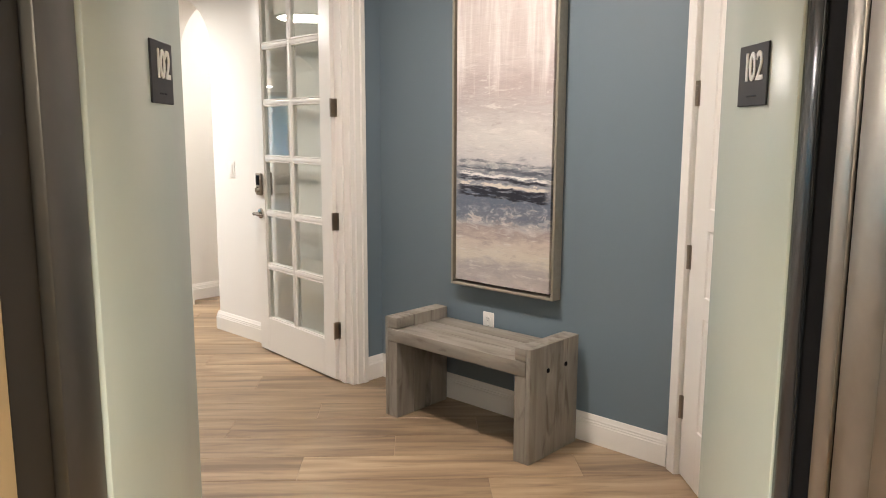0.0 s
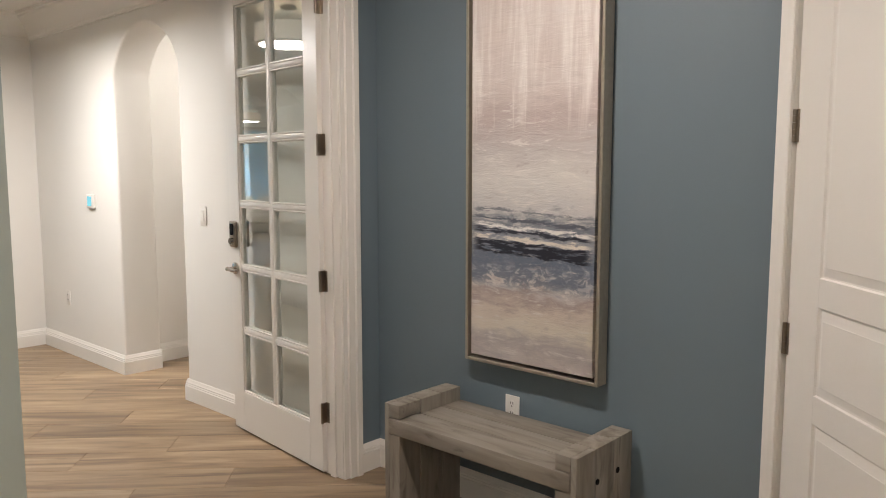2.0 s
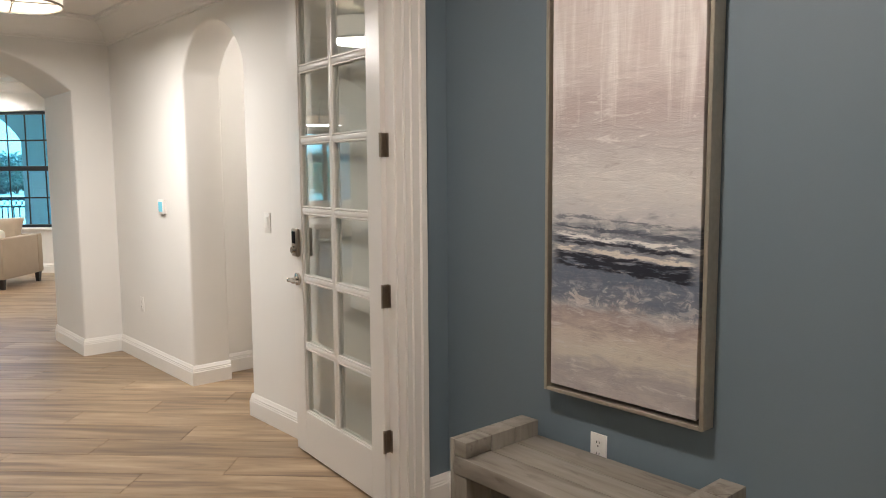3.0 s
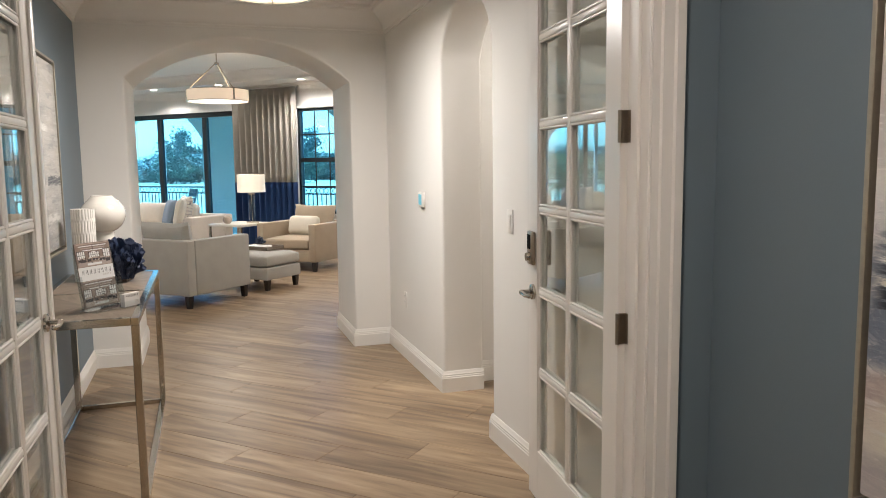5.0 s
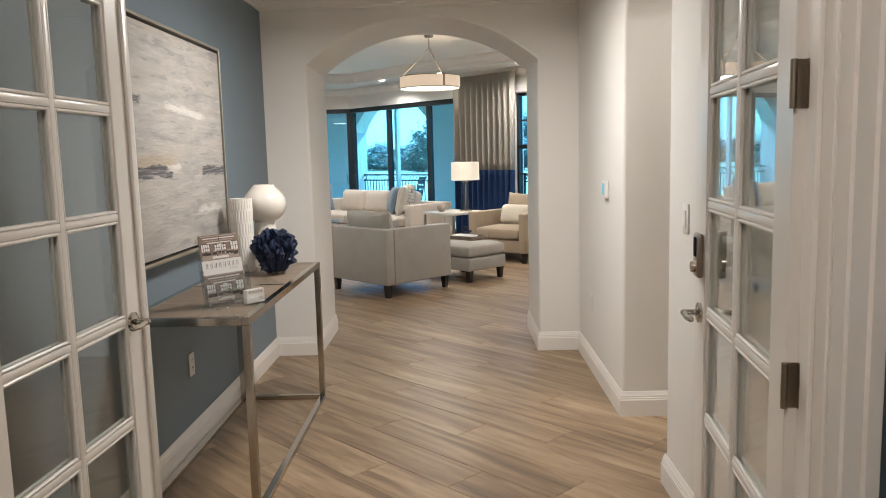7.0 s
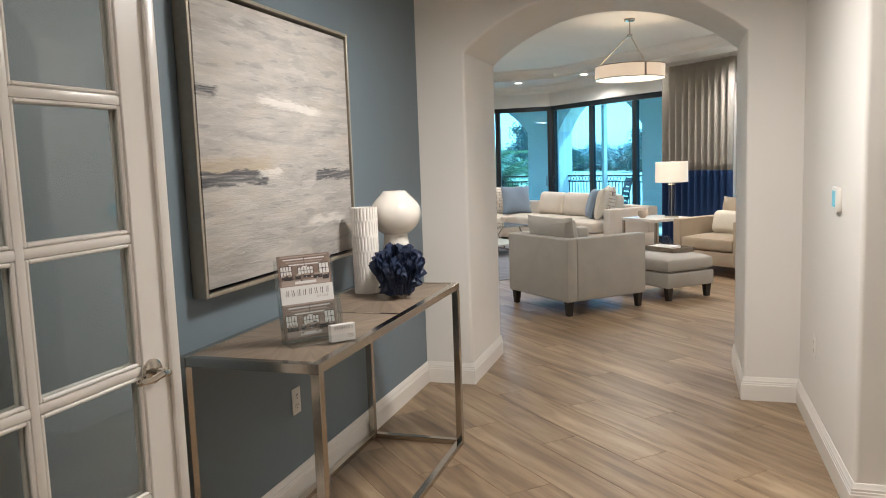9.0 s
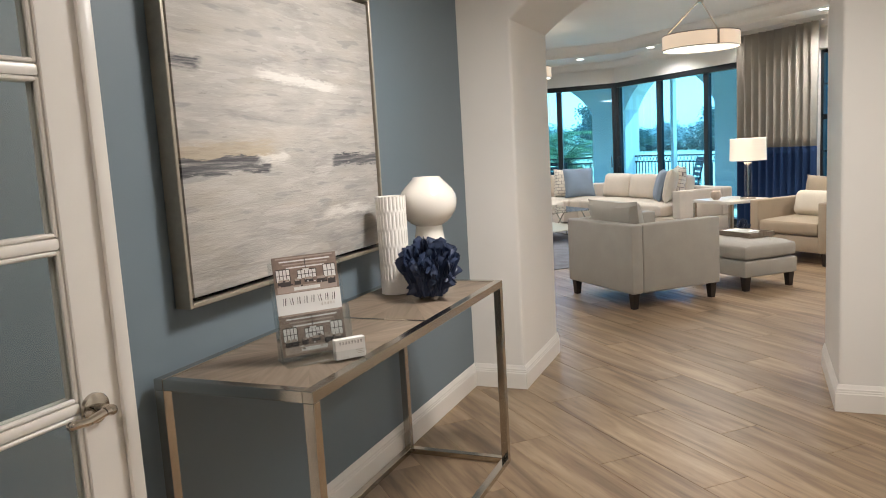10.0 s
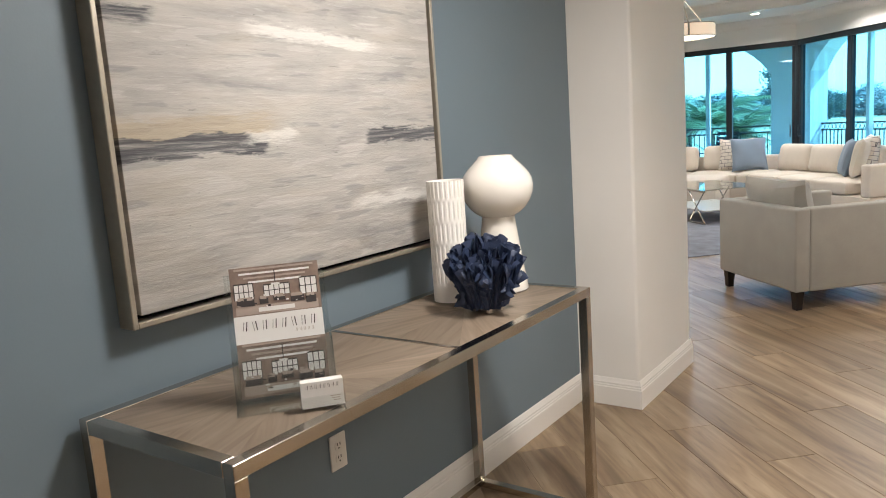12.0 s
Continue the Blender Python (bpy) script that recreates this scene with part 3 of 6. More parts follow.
run_along(bm, [(FOYER_X, BLUE_Y), (FOYER_X, WHITE_Y), (ARCH_X, WHITE_Y), (ARCH_X, BLUE_Y)], [(o, CEIL + z - 0.001) for o, z in CROWN], 1, closed=True)
structure("trim", bm, TRIM, "white crown moulding round the foyer ceiling", "crown moulding")
for line, label in (([(FOYER_X, WHITE_Y), (-5.866, WHITE_Y), (-5.866, WHITE_Y + 0.27)], "white moulded baseboard beside the glazed door"),
                    ([(-6.735, WHITE_Y + 0.27), (-6.735, WHITE_Y), (ARCH_X, WHITE_Y), (ARCH_X, 3.82), (ARCH_BACK, 3.82)], "white moulded baseboard round the white foyer corner"),
                    ([(ARCH_BACK, 2.175), (ARCH_X, 2.175), (ARCH_X, BLUE_Y), (FOYER_X, BLUE_Y)], "white moulded baseboard under the blue foyer wall")):
    bm = bmesh.new()
    run_along(bm, line, BASE, 1)
    structure("baseboard", bm, TRIM, label, "baseboard")

# side hall behind the small arch
structure("wall_hall_west", boxed((-7.02, WHITE_Y + 0.272, 0), (-6.90, 6.6, CEIL)), WHITE_WALL, "white side hall wall")
structure("wall_hall_east", boxed((-5.62, WHITE_Y + 0.272, 0), (-5.50, 6.6, CEIL)), WHITE_WALL, "white side hall wall")
structure("wall_hall_north", boxed((-7.02, 6.602, 0), (-5.50, 6.72, CEIL)), WHITE_WALL, "white end wall of the side hall")
structure("ceiling_hall", boxed((-7.02, WHITE_Y + 0.272, CEIL), (-5.50, 6.72, CEIL + 0.1)), CEILING_PAINT, "white side hall ceiling", "ceiling")
bm = bmesh.new()
run_along(bm, [(-5.62, 6.6), (-6.90, 6.6), (-6.90, WHITE_Y + 0.275)], BASE, 1)
structure("baseboard", bm, TRIM, "white moulded baseboard in the side hall", "baseboard")


# ---- doors and casings ----
WIDE_CASING = [(0.004, 0.0), (0.004, 0.013), (0.030, 0.013), (0.034, 0.022), (0.070, 0.022), (0.075, 0.031), (0.103, 0.031), (0.105, 0.029), (0.105, 0.0)]


def french_frame():
    """Jamb lining and lobby-side casing of the double doors."""
    frame_ = thing("door_frame", "white moulded door casing and jamb round the French doors", "door frame")
    frame_["kind"] = "structure"
    for side, y in ((1, OPEN_B), (-1, OPEN_A)):
        a, b = sorted((y, y + 0.028 * side))
        part("jamb", boxed((FOYER_X - 0.004, a, 0), (LOBBY_X + 0.004, b, 2.462), 0.002), TRIM, frame_)
        a, b = sorted((y - 0.012 * side, y))
        part("door_stop", boxed((FOYER_X + 0.052, a, 0), (FOYER_X + 0.09, b, 2.46), 0.002), TRIM, frame_)
        bm = bmesh.new()
        prism(bm, [(LOBBY_X + 0.0005 + d, y + o * side) for o, d in WIDE_CASING], "z", 0.0, 2.490)
        bmesh.ops.recalc_face_normals(bm, faces=bm.faces)
        part("casing", bm, TRIM, frame_)
        bm = bmesh.new()
        for o0, o1, d in ((0.030, 0.075, 0.013), (0.075, 0.105, 0.022)):
            a, b = sorted((y + o0 * side, y + o1 * side))
            box(bm, (FOYER_X - d, a, 0), (FOYER_X - 0.0005, b, 2.468 + o1), 0.003, 2)
        part("casing", bm, TRIM, frame_)
    part("head_jamb", boxed((FOYER_X - 0.004, OPEN_A, 2.462), (LOBBY_X + 0.004, OPEN_B, 2.488), 0.002), TRIM, frame_)
    for x0, x1 in ((LOBBY_X + 0.0005, LOBBY_X + 0.020), (FOYER_X - 0.020, FOYER_X - 0.0005)):
        part("head_casing", boxed((x0, OPEN_A - 0.003, 2.490), (x1, OPEN_B + 0.003, 2.573), 0.004, 2), TRIM, frame_)


def lever(bm, side, sign=-1):
    """Rosette and lever on one face of a door at y = side, pointing along x by sign."""
    s = 1 if side > 0 else -1
    rod(bm, (0, side, 0), (0, side + 0.010 * s, 0), 0.033, 24)
    rod(bm, (0, side + 0.010 * s, 0), (0, side + 0.014 * s, 0), 0.033, 24, 0.024)
    rod(bm, (0, side + 0.010 * s, 0), (0, side + 0.055 * s, 0), 0.011, 14)
    bar(bm, [(0, side + 0.052 * s, 0), (0.022 * sign, side + 0.056 * s, 0.002), (0.060 * sign, side + 0.055 * s, -0.004), (0.098 * sign, side + 0.050 * s, -0.001)], 0.0095, 10)
    bmesh.ops.create_icosphere(bm, subdivisions=2, radius=0.0125, matrix=Matrix.Translation((0, side + 0.052 * s, 0)))
    bmesh.ops.create_icosphere(bm, subdivisions=2, radius=0.0105, matrix=Matrix.Translation((0.098 * sign, side + 0.050 * s, -0.001)))
    return bm


def french_leaf(name, at, label, face, keypad, W=0.915, backset=0.062):
    """A twelve-light glazed leaf; local x runs from the hinge to the free edge, y is its thickness."""
    H, T = 2.445, 0.044
    S, TOP, BOT, M = 0.115, 0.115, 0.235, 0.026
    z0 = 0.012
    door = thing(name, label, "door", at)
    door["kind"] = "structure"
    for x0, x1 in ((0, S), (W - S, W)):
        part("stile", boxed((x0, -T / 2, z0), (x1, T / 2, H), 0.002), DOOR_WHITE, door)
    part("bottom_rail", boxed((S, -T / 2, z0), (W - S, T / 2, BOT), 0.002), DOOR_WHITE, door)
    part("top_rail", boxed((S, -T / 2, H - TOP), (W - S, T / 2, H), 0.002), DOOR_WHITE, door)
    gx0, gx1, gz0, gz1 = S, W - S, BOT, H - TOP
    pw, ph = (gx1 - gx0) / 2, (gz1 - gz0) / 6
    part("muntin", boxed((gx0 + pw - M / 2, -0.019, gz0), (gx0 + pw + M / 2, 0.019, gz1), 0.007, 2), DOOR_WHITE, door)
    for j in range(1, 6):
        z = gz0 + ph * j
        for i in range(2):
            a = gx0 + (pw + M / 2 - 0.004 if i else 0)
            b = gx0 + (2 * pw if i else pw - M / 2 + 0.004)
            part("muntin", boxed((a, -0.018, z - M / 2), (b, 0.018, z + M / 2), 0.007, 2), DOOR_WHITE, door)
    bm = bmesh.new()
    for s in (-1, 1):
        for i in range(2):
            for j in range(6):
                x0 = gx0 + (pw + M / 2 if i else 0)
                x1 = gx0 + (2 * pw if i else pw - M / 2)
                za = gz0 + ph * j + (M / 2 if j else 0)
                zb = gz0 + ph * (j + 1) - (M / 2 if j < 5 else 0)
                y0, y1 = sorted((0.006 * s, 0.017 * s))
                g = 0.010
                for lo, hi in (((x0, y0, za), (x0 + g, y1, zb)), ((x1 - g, y0, za), (x1, y1, zb)), ((x0 + g, y0, za), (x1 - g, y1, za + g)), ((x0 + g, y0, zb - g), (x1 - g, y1, zb))):
                    box(bm, lo, hi, 0.003)
    part("glazing_bead", bm, DOOR_WHITE, door)
    for i in range(2):
        for j in range(6):
            x0 = gx0 + pw * i
            part("pane", boxed((x0 + 0.002, -0.003, gz0 + ph * j + 0.002), (x0 + pw - 0.002, 0.003, gz0 + ph * (j + 1) - 0.002)), PANE, door)
    for z in (0.306, 0.946, 1.585, 2.225):
        bm = bmesh.new()
        rod(bm, (-0.006, face * (T / 2 + 0.004), z - 0.05), (-0.006, face * (T / 2 + 0.004), z + 0.05), 0.007, 12)
        for k in range(-2, 3):
            rod(bm, (-0.006, face * (T / 2 + 0.004), z + 0.02 * k - 0.0012), (-0.006, face * (T / 2 + 0.004), z + 0.02 * k + 0.0012), 0.0076, 12)
        box(bm, (-0.0022, -T / 2 + 0.004, z - 0.05), (0.0, T / 2 + 0.002, z + 0.05), 0.0)
        part("hinge", bm, HINGE_METAL, door, "satin nickel butt hinge")
    lev = part("door_handle", lever(lever(bmesh.new(), T / 2), -T / 2), NICKEL, door, "polished nickel lever handle", pose(W - backset, 0, 0.925))
    if not keypad:
        part("astragal", boxed((W - 0.020, -T / 2 - 0.013, z0), (W + 0.016, -T / 2 - 0.0005, H), 0.004, 2), DOOR_WHITE, door)
    if keypad:
        f = keypad
        bm = boxed((-0.035, min(f * T / 2, f * (T / 2 + 0.020)), -0.072), (0.035, max(f * T / 2, f * (T / 2 + 0.020)), 0.072), 0.008, 2)
        pad = part("keypad_lock", bm, HINGE_METAL, door, "satin nickel keypad deadbolt", pose(W - 0.062, 0, 1.115))
        y = sorted((f * (T / 2 + 0.018), f * (T / 2 + 0.0225)))
        part("keypad", boxed((-0.020, y[0], -0.004), (0.020, y[1], 0.058), 0.004, 2), BLACK, pad)
        bm = bmesh.new()
        rod(bm, (0, f * (T / 2 + 0.015), -0.038), (0, f * (T / 2 + 0.034), -0.038), 0.022, 20, 0.017)
        part("key_cylinder", bm, NICKEL, pad)
        bm = boxed((-0.033, min(-f * T / 2, -f * (T / 2 + 0.028)), -0.075), (0.033, max(-f * T / 2, -f * (T / 2 + 0.028)), 0.075), 0.008, 2)
        part("lock_housing", bm, HINGE_METAL, pad)
    return door


french_frame()
# hinge edge and angle of each open leaf
french_leaf("door_1", pose(-4.283, 3.952, 0, 0, 0, 174.0), "open white French door with twelve glass panes", 1, 1, 0.91)
french_leaf("door_2", pose(-4.36, 2.076, 0, 0, 0, 178.4), "open white French door with twelve glass panes by the blue wall", -1, 0, 0.905, 0.088)


def jamb_leaf_plates():
    """Hinge leaves let into the right-hand jamb, seen from the lobby."""
    for y, side in ((OPEN_B, -1),):
        for z in (0.306, 0.946, 1.585, 2.225):
            bm = bmesh.new()
            box(bm, (FOYER_X + 0.006, y - 0.0015, z - 0.05), (FOYER_X + 0.048, y + 0.001, z + 0.05), 0.0)
            for dx, dz in ((0.016, 0.032), (0.036, 0.012), (0.016, -0.010), (0.036, -0.034)):
                rod(bm, (FOYER_X + dx, y, z + dz), (FOYER_X + dx, y - 0.003, z + dz), 0.004, 8)
            single("hinge_plate", bm, HINGE_METAL, "satin nickel hinge plate screwed to the white jamb", "hinge", group="hinge plates")


jamb_leaf_plates()


CASING = [(0.0, 0.0), (0.0, 0.009), (0.003, 0.012), (0.022, 0.0125), (0.027, 0.016), (0.032, 0.0165), (0.048, 0.019), (0.053, 0.022), (0.058, 0.022), (0.060, 0.019), (0.060, 0.0)]


def panel_door():
    """Closed three-panel door in the slanted lobby wall, with its casing; x along the wall, y out of the lobby."""
    door = thing("door_3", "closed white three-panel door in the slanted lobby wall", "door", DOOR_SIDE)
    door["kind"] = "structure"
    x0, x1, y, H = 0.082, 0.990, 0.012, 2.44
    S, G = 0.166, 0.036
    fields = [(0.259, 0.728), (0.812, 1.076), (1.160, 2.30)]
    for a, b in ((x0, x0 + S), (x1 - S, x1)):
        part("stile", boxed((a, y, 0.010), (b, y + 0.04, H), 0.001), DOOR_WHITE, door)
    edges = [0.010] + [z for f in fields for z in f] + [H]
    for a, b in zip(edges[::2], edges[1::2]):
        part("rail", boxed((x0 + S, y, a), (x1 - S, y + 0.04, b), 0.0), DOOR_WHITE, door)
    slope = [(0.0, 0.0), (0.004, 0.006), (0.009, 0.0075), (0.026, 0.001), (0.033, -0.001), (0.036, -0.0035)]
    for a, b in fields:
        bm = bmesh.new()
        rings = []
        for o, d in slope:
            rings.append([bm.verts.new((u, y + d, z)) for u, z in ((x0 + S + o, a + o), (x1 - S - o, a + o), (x1 - S - o, b - o), (x0 + S + o, b - o))])
        for r0, r1 in zip(rings, rings[1:]):
            for i in range(4):
                bm.faces.new((r0[i], r0[(i + 1) % 4], r1[(i + 1) % 4], r1[i]))
        bm.faces.new(rings[-1])
        part("panel", bm, DOOR_WHITE, door)
    for z in (0.306, 0.948, 1.606, 2.23):
        bm = bmesh.new()
        for k in range(5):
            rod(bm, (x0 - 0.003, y - 0.007, z - 0.0495 + 0.02 * k), (x0 - 0.003, y - 0.007, z - 0.0305 + 0.02 * k), 0.0072, 12)
        box(bm, (x0 - 0.020, y - 0.004, z - 0.05), (x0 + 0.014, y - 0.001, z + 0.05))
        part("hinge", bm, HINGE_METAL, door, "satin nickel butt hinge")
    part("door_handle", lever(bmesh.new(), -0.0005), NICKEL, door, "nickel lever handle", pose(x1 - 0.070, y, 0.915))
    frame_ = thing("door_frame", "white moulded casing round the panel door", "door frame", DOOR_SIDE)
    frame_["kind"] = "structure"
    for side, x in ((-1, x0 - 0.005), (1, x1 + 0.005)):
        bm = bmesh.new()
        outline = [(x + o * side, -d - 0.0005) for o, d in CASING]
        prism(bm, outline if side < 0 else outline[::-1], "z", 0.0, H + 0.008)
        bmesh.ops.recalc_face_normals(bm, faces=bm.faces)
        part("casing", bm, TRIM, frame_)
        a, b = sorted((x, x + 0.010 * side))
        part("jamb", boxed((a, 0.0005, 0), (b, 0.119, 2.455)), TRIM, frame_)
    bm = bmesh.new()
    prism(bm, [(-d - 0.0005, H + 0.008 + o) for o, d in CASING], "x", x0 - 0.065, x1 + 0.065)
    bmesh.ops.recalc_face_normals(bm, faces=bm.faces)
    part("head_casing", bm, TRIM, frame_)


panel_door()


# ---- the lift ----
def lift():
    """Entrance jambs and cab, in the diagonal frame."""
    ent = thing("lift_entrance", "pale painted lift entrance frame with number plates", "lift entrance", DIAGONAL)
    L, R = -0.235, 0.803
    part("jamb", boxed((L - 0.06, 2.575, 0), (L, 3.012, 2.15), 0.004, 2), JAMB_PAINT, ent)
    part("jamb", boxed((R, 2.695, 0), (R + 0.06, 2.992, 2.15), 0.004, 2), JAMB_PAINT, ent)
    part("head", boxed((L, 2.60, 2.12), (R, 3.012, 2.17), 0.004, 2), JAMB_PAINT, ent)
    part("sill", boxed((L - 0.05, 2.44, -0.004), (R + 0.05, 2.58, 0.003), 0.001), STEEL, ent)
    cab = thing("lift_cab", "lift cab with tan panels and brushed steel returns", "lift cab", DIAGONAL)
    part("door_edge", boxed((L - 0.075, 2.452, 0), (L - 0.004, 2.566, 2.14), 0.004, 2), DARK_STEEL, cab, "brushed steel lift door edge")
    # dark block in place of the unlit gap beside the door edge
    part("dark_gap_fill", boxed((L - 0.10, 2.36, 0), (L - 0.02, 2.446, 2.14)), BROWN, cab)
    part("front_return", boxed((-0.80, 2.26, 0), (L - 0.015, 2.355, 2.34), 0.006, 2), TAN, cab)
    part("door_seal", boxed((R + 0.004, 2.642, 0), (R + 0.09, 2.693, 2.14), 0.003, 2), BLACK_GLOSS, cab, "glossy black landing door edge")
    # black blocks from here on stand in for the unlit gaps to the shaft
    part("dark_gap_fill", boxed((R + 0.010, 2.588, 0), (R + 0.09, 2.641, 2.14)), BLACK, cab)
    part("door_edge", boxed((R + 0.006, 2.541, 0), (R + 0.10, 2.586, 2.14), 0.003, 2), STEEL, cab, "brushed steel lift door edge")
    part("dark_gap_fill", boxed((R + 0.012, 2.531, 0), (R + 0.10, 2.540, 2.14)), BLACK, cab)
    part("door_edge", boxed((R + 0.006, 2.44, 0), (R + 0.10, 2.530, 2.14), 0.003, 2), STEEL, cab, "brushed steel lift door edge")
    part("front_return", boxed((R + 0.002, 2.20, 0), (1.40, 2.438, 2.34), 0.006, 2), STEEL, cab)
    part("side_wall", boxed((-0.86, 0.6, 0), (-0.80, 2.36, 2.34)), TAN, cab)
    part("side_wall", boxed((1.40, 0.6, 0), (1.46, 2.44, 2.34)), TAN, cab)
    part("rear_wall", boxed((-0.86, 0.54, 0), (1.46, 0.60, 2.34)), STEEL, cab)
    part("cab_ceiling", boxed((-0.86, 0.54, 2.34), (1.46, 2.86, 2.40)), STEEL, cab)
    part("shaft_side", boxed((-0.86, 2.36, 0), (-0.80, 2.86, 2.34)), BLACK, cab)
    part("shaft_side", boxed((1.40, 2.44, 0), (1.46, 2.86, 2.34)), BLACK, cab)
    part("cab_floor", boxed((-0.80, 0.6, -0.02), (1.40, 2.44, 0.0)), TAN, cab)
    part("light_panel", boxed((0.0, 1.1, 2.325), (0.6, 1.7, 2.339)), DIFFUSER, cab, "lit ceiling panel")
    for u, side, s in ((L, 1, 2.882), (R, -1, 2.849)):
        m = DIAGONAL @ pose(u, s, 1.549) @ (pose(0, 0, 0, 90, 0, 90) if side > 0 else pose(0, 0, 0, 90, 0, -90))
        sign = thing("number_sign", "black plastic number sign with raised white digits", "sign", m, "lift number signs")
        part("plate", boxed((-0.056, -0.053, 0.0003), (0.056, 0.053, 0.004), 0.001), SIGN_BLACK, sign)
        for digit, dx in (("1", -0.0215), ("0", 0.000), ("2", 0.0275)):
            part("digit", lettering(digit, 0.062, 0.0012), SIGN_WHITE, sign, at=pose(dx, 0.012, 0.0048) @ Matrix.Diagonal((0.86, 1.12, 1, 1)))
        bm = bmesh.new()
        for i in range(5):
            rod(bm, (-0.016 + 0.008 * i, -0.036, 0.004), (-0.016 + 0.008 * i, -0.036, 0.0055), 0.0016, 6)
        part("braille", bm, SIGN_BLACK, sign)


lift()


# ---- lobby things ----
def bench():
    """Chunky bench of grey timber: two slab ends, a seat let into them."""
    x0, x1, y0, y1, h, t = -3.690, -2.775, 3.775, 4.155, 0.525, 0.085
    b = thing("bench", "chunky weathered grey timber bench against the blue wall", "bench", pose((x0 + x1) / 2, (y0 + y1) / 2, 0))
    w, d = (x1 - x0) / 2, (y1 - y0) / 2
    up = pose(0, 0, 0, 0, -90, 0)
    for s in (-1, 1):
        xc = s * (w - t / 2)
        for k in range(3):
            ya, yb = -d + 2 * d / 3 * k, -d + 2 * d / 3 * (k + 1)
            if k:
                part("end_board", boxed((0, ya + 0.0004, -t / 2), (h, yb - 0.0004, t / 2), 0.004, 2), TIMBER, b, at=pose(xc, 0, 0) @ up)
                continue
            o = -s * (t / 2 - 0.024)
            za, zb = sorted((-s * t / 2, o))
            part("end_board", boxed((0, ya + 0.0004, za), (h, yb - 0.0004, zb), 0.004, 2), TIMBER, b, at=pose(xc, 0, 0) @ up)
            za, zb = sorted((s * t / 2, o + s * 0.0006))
            part("end_board", boxed((0, ya + 0.0004, za), (0.398, yb - 0.0004, zb), 0.003), TIMBER, b, at=pose(xc, 0, 0) @ up)
        xa, xb = sorted((-s * t / 2, s * (t / 2 - 0.0245)))
        part("end_cap", boxed((xa, -d, 0.468), (xb, -d + 2 * d / 3 - 0.0004, h), 0.004, 2), TIMBER, b, at=pose(xc, 0, 0))
        for yy in (-0.055, 0.085):
            bm = bmesh.new()
            rod(bm, (s * w - 0.0005 * s, yy, 0.405), (s * (w + 0.0025), yy, 0.405), 0.011, 16)
            part("bolt_head", bm, BLACK, b)
    for k in range(3):
        ya, yb = -d + 2 * d / 3 * k, -d + 2 * d / 3 * (k + 1)
        xe = w - 0.0248 if k == 0 else w - t
        part("seat_board", boxed((-xe, ya + (0.002 if k else -0.003), 0.400), (xe, yb - 0.0004, 0.466), 0.004, 2), TIMBER, b)


bench()


def painting(name, w, h, depth, face, at, canvas, label, mid):
    """Canvas in a floating frame; local x across, z up, y towards the wall. mid: canvas coordinates start at the middle."""
    p = thing(name, label, "painting", at)
    e, g = 0.014, 0.014
    for a, b in (((-w / 2, 0, -h / 2), (-w / 2 + e, depth, h / 2)), ((w / 2 - e, 0, -h / 2), (w / 2, depth, h / 2)), ((-w / 2 + e, 0, -h / 2), (w / 2 - e, depth, -h / 2 + e)), ((-w / 2 + e, 0, h / 2 - e), (w / 2 - e, depth, h / 2))):
        part("frame_bar", boxed(a, b, 0.002), SILVER_FRAME, p)
    part("backing", boxed((-w / 2 + e, depth - 0.012, -h / 2 + e), (w / 2 - e, depth - 0.004, h / 2 - e)), BLACK, p)
    i = e + g
    z0 = 0 if mid else h / 2 - i
    part("canvas", boxed((-w / 2 + i, 0.006, -h / 2 + i + z0), (w / 2 - i, depth - 0.012, h / 2 - i + z0), 0.003, 2), canvas, p, at=pose(0, 0, -z0))


painting("painting", 0.648, 1.76, 0.066, 1, pose(-3.235, LOBBY_Y - 0.069, 1.541), CANVAS_TALL, "tall abstract seascape in a thin silver frame", False)


def outlet(at, label, switch=False):
    o = thing("light_switch" if switch else "wall_outlet", label, "switch" if switch else "outlet", at, "" if switch else "wall outlets")
    part("plate", boxed((-0.036, -0.0065, -0.058), (0.036, -0.0003, 0.058), 0.003, 2), PLASTIC, o)
    if switch:
        part("rocker", boxed((-0.0165, -0.0105, -0.033), (0.0165, -0.005, 0.033), 0.002), PLASTIC, o)
    else:
        for z in (-0.021, 0.021):
            bm = bmesh.new()
            rod(bm, (0, -0.005, z), (0, -0.0085, z), 0.0165, 20)
            r = part("receptacle", bm, PLASTIC, o)
            bm = bmesh.new()
            for x in (-0.006, 0.006):
                box(bm, (x - 0.0012, -0.0092, z + 0.001), (x + 0.0012, -0.008, z + 0.010))
            rod(bm, (0, -0.008, z - 0.008), (0, -0.0092, z - 0.008), 0.0028, 8)
            part("slots", bm, BLACK, r)
    return o


outlet(pose(-3.352, LOBBY_Y, 0.468), "white double wall outlet on the blue wall above the bench")


def downlight(x, y, z, label="lit recessed ceiling downlight with white ring"):
    d = thing("ceiling_downlight", label, "downlight", pose(x, y, z), "ceiling downlights")
    part("ring", turned([(0.062, -0.001), (0.082, -0.001), (0.080, -0.006), (0.066, -0.008), (0.062, -0.003), (0.062, -0.001)], 28), TRIM, d)
    part("lens", turned([(0.061, -0.0015), (0.061, -0.004)], 28), DOWNLIGHT, d)


# the two added fill lights get a fitting as well
for x, y in LOBBY_LIGHTS:
    downlight(x, y, CEIL)
# fitting for the assumed hall light
downlight(*HALL_LIGHT, CEIL)


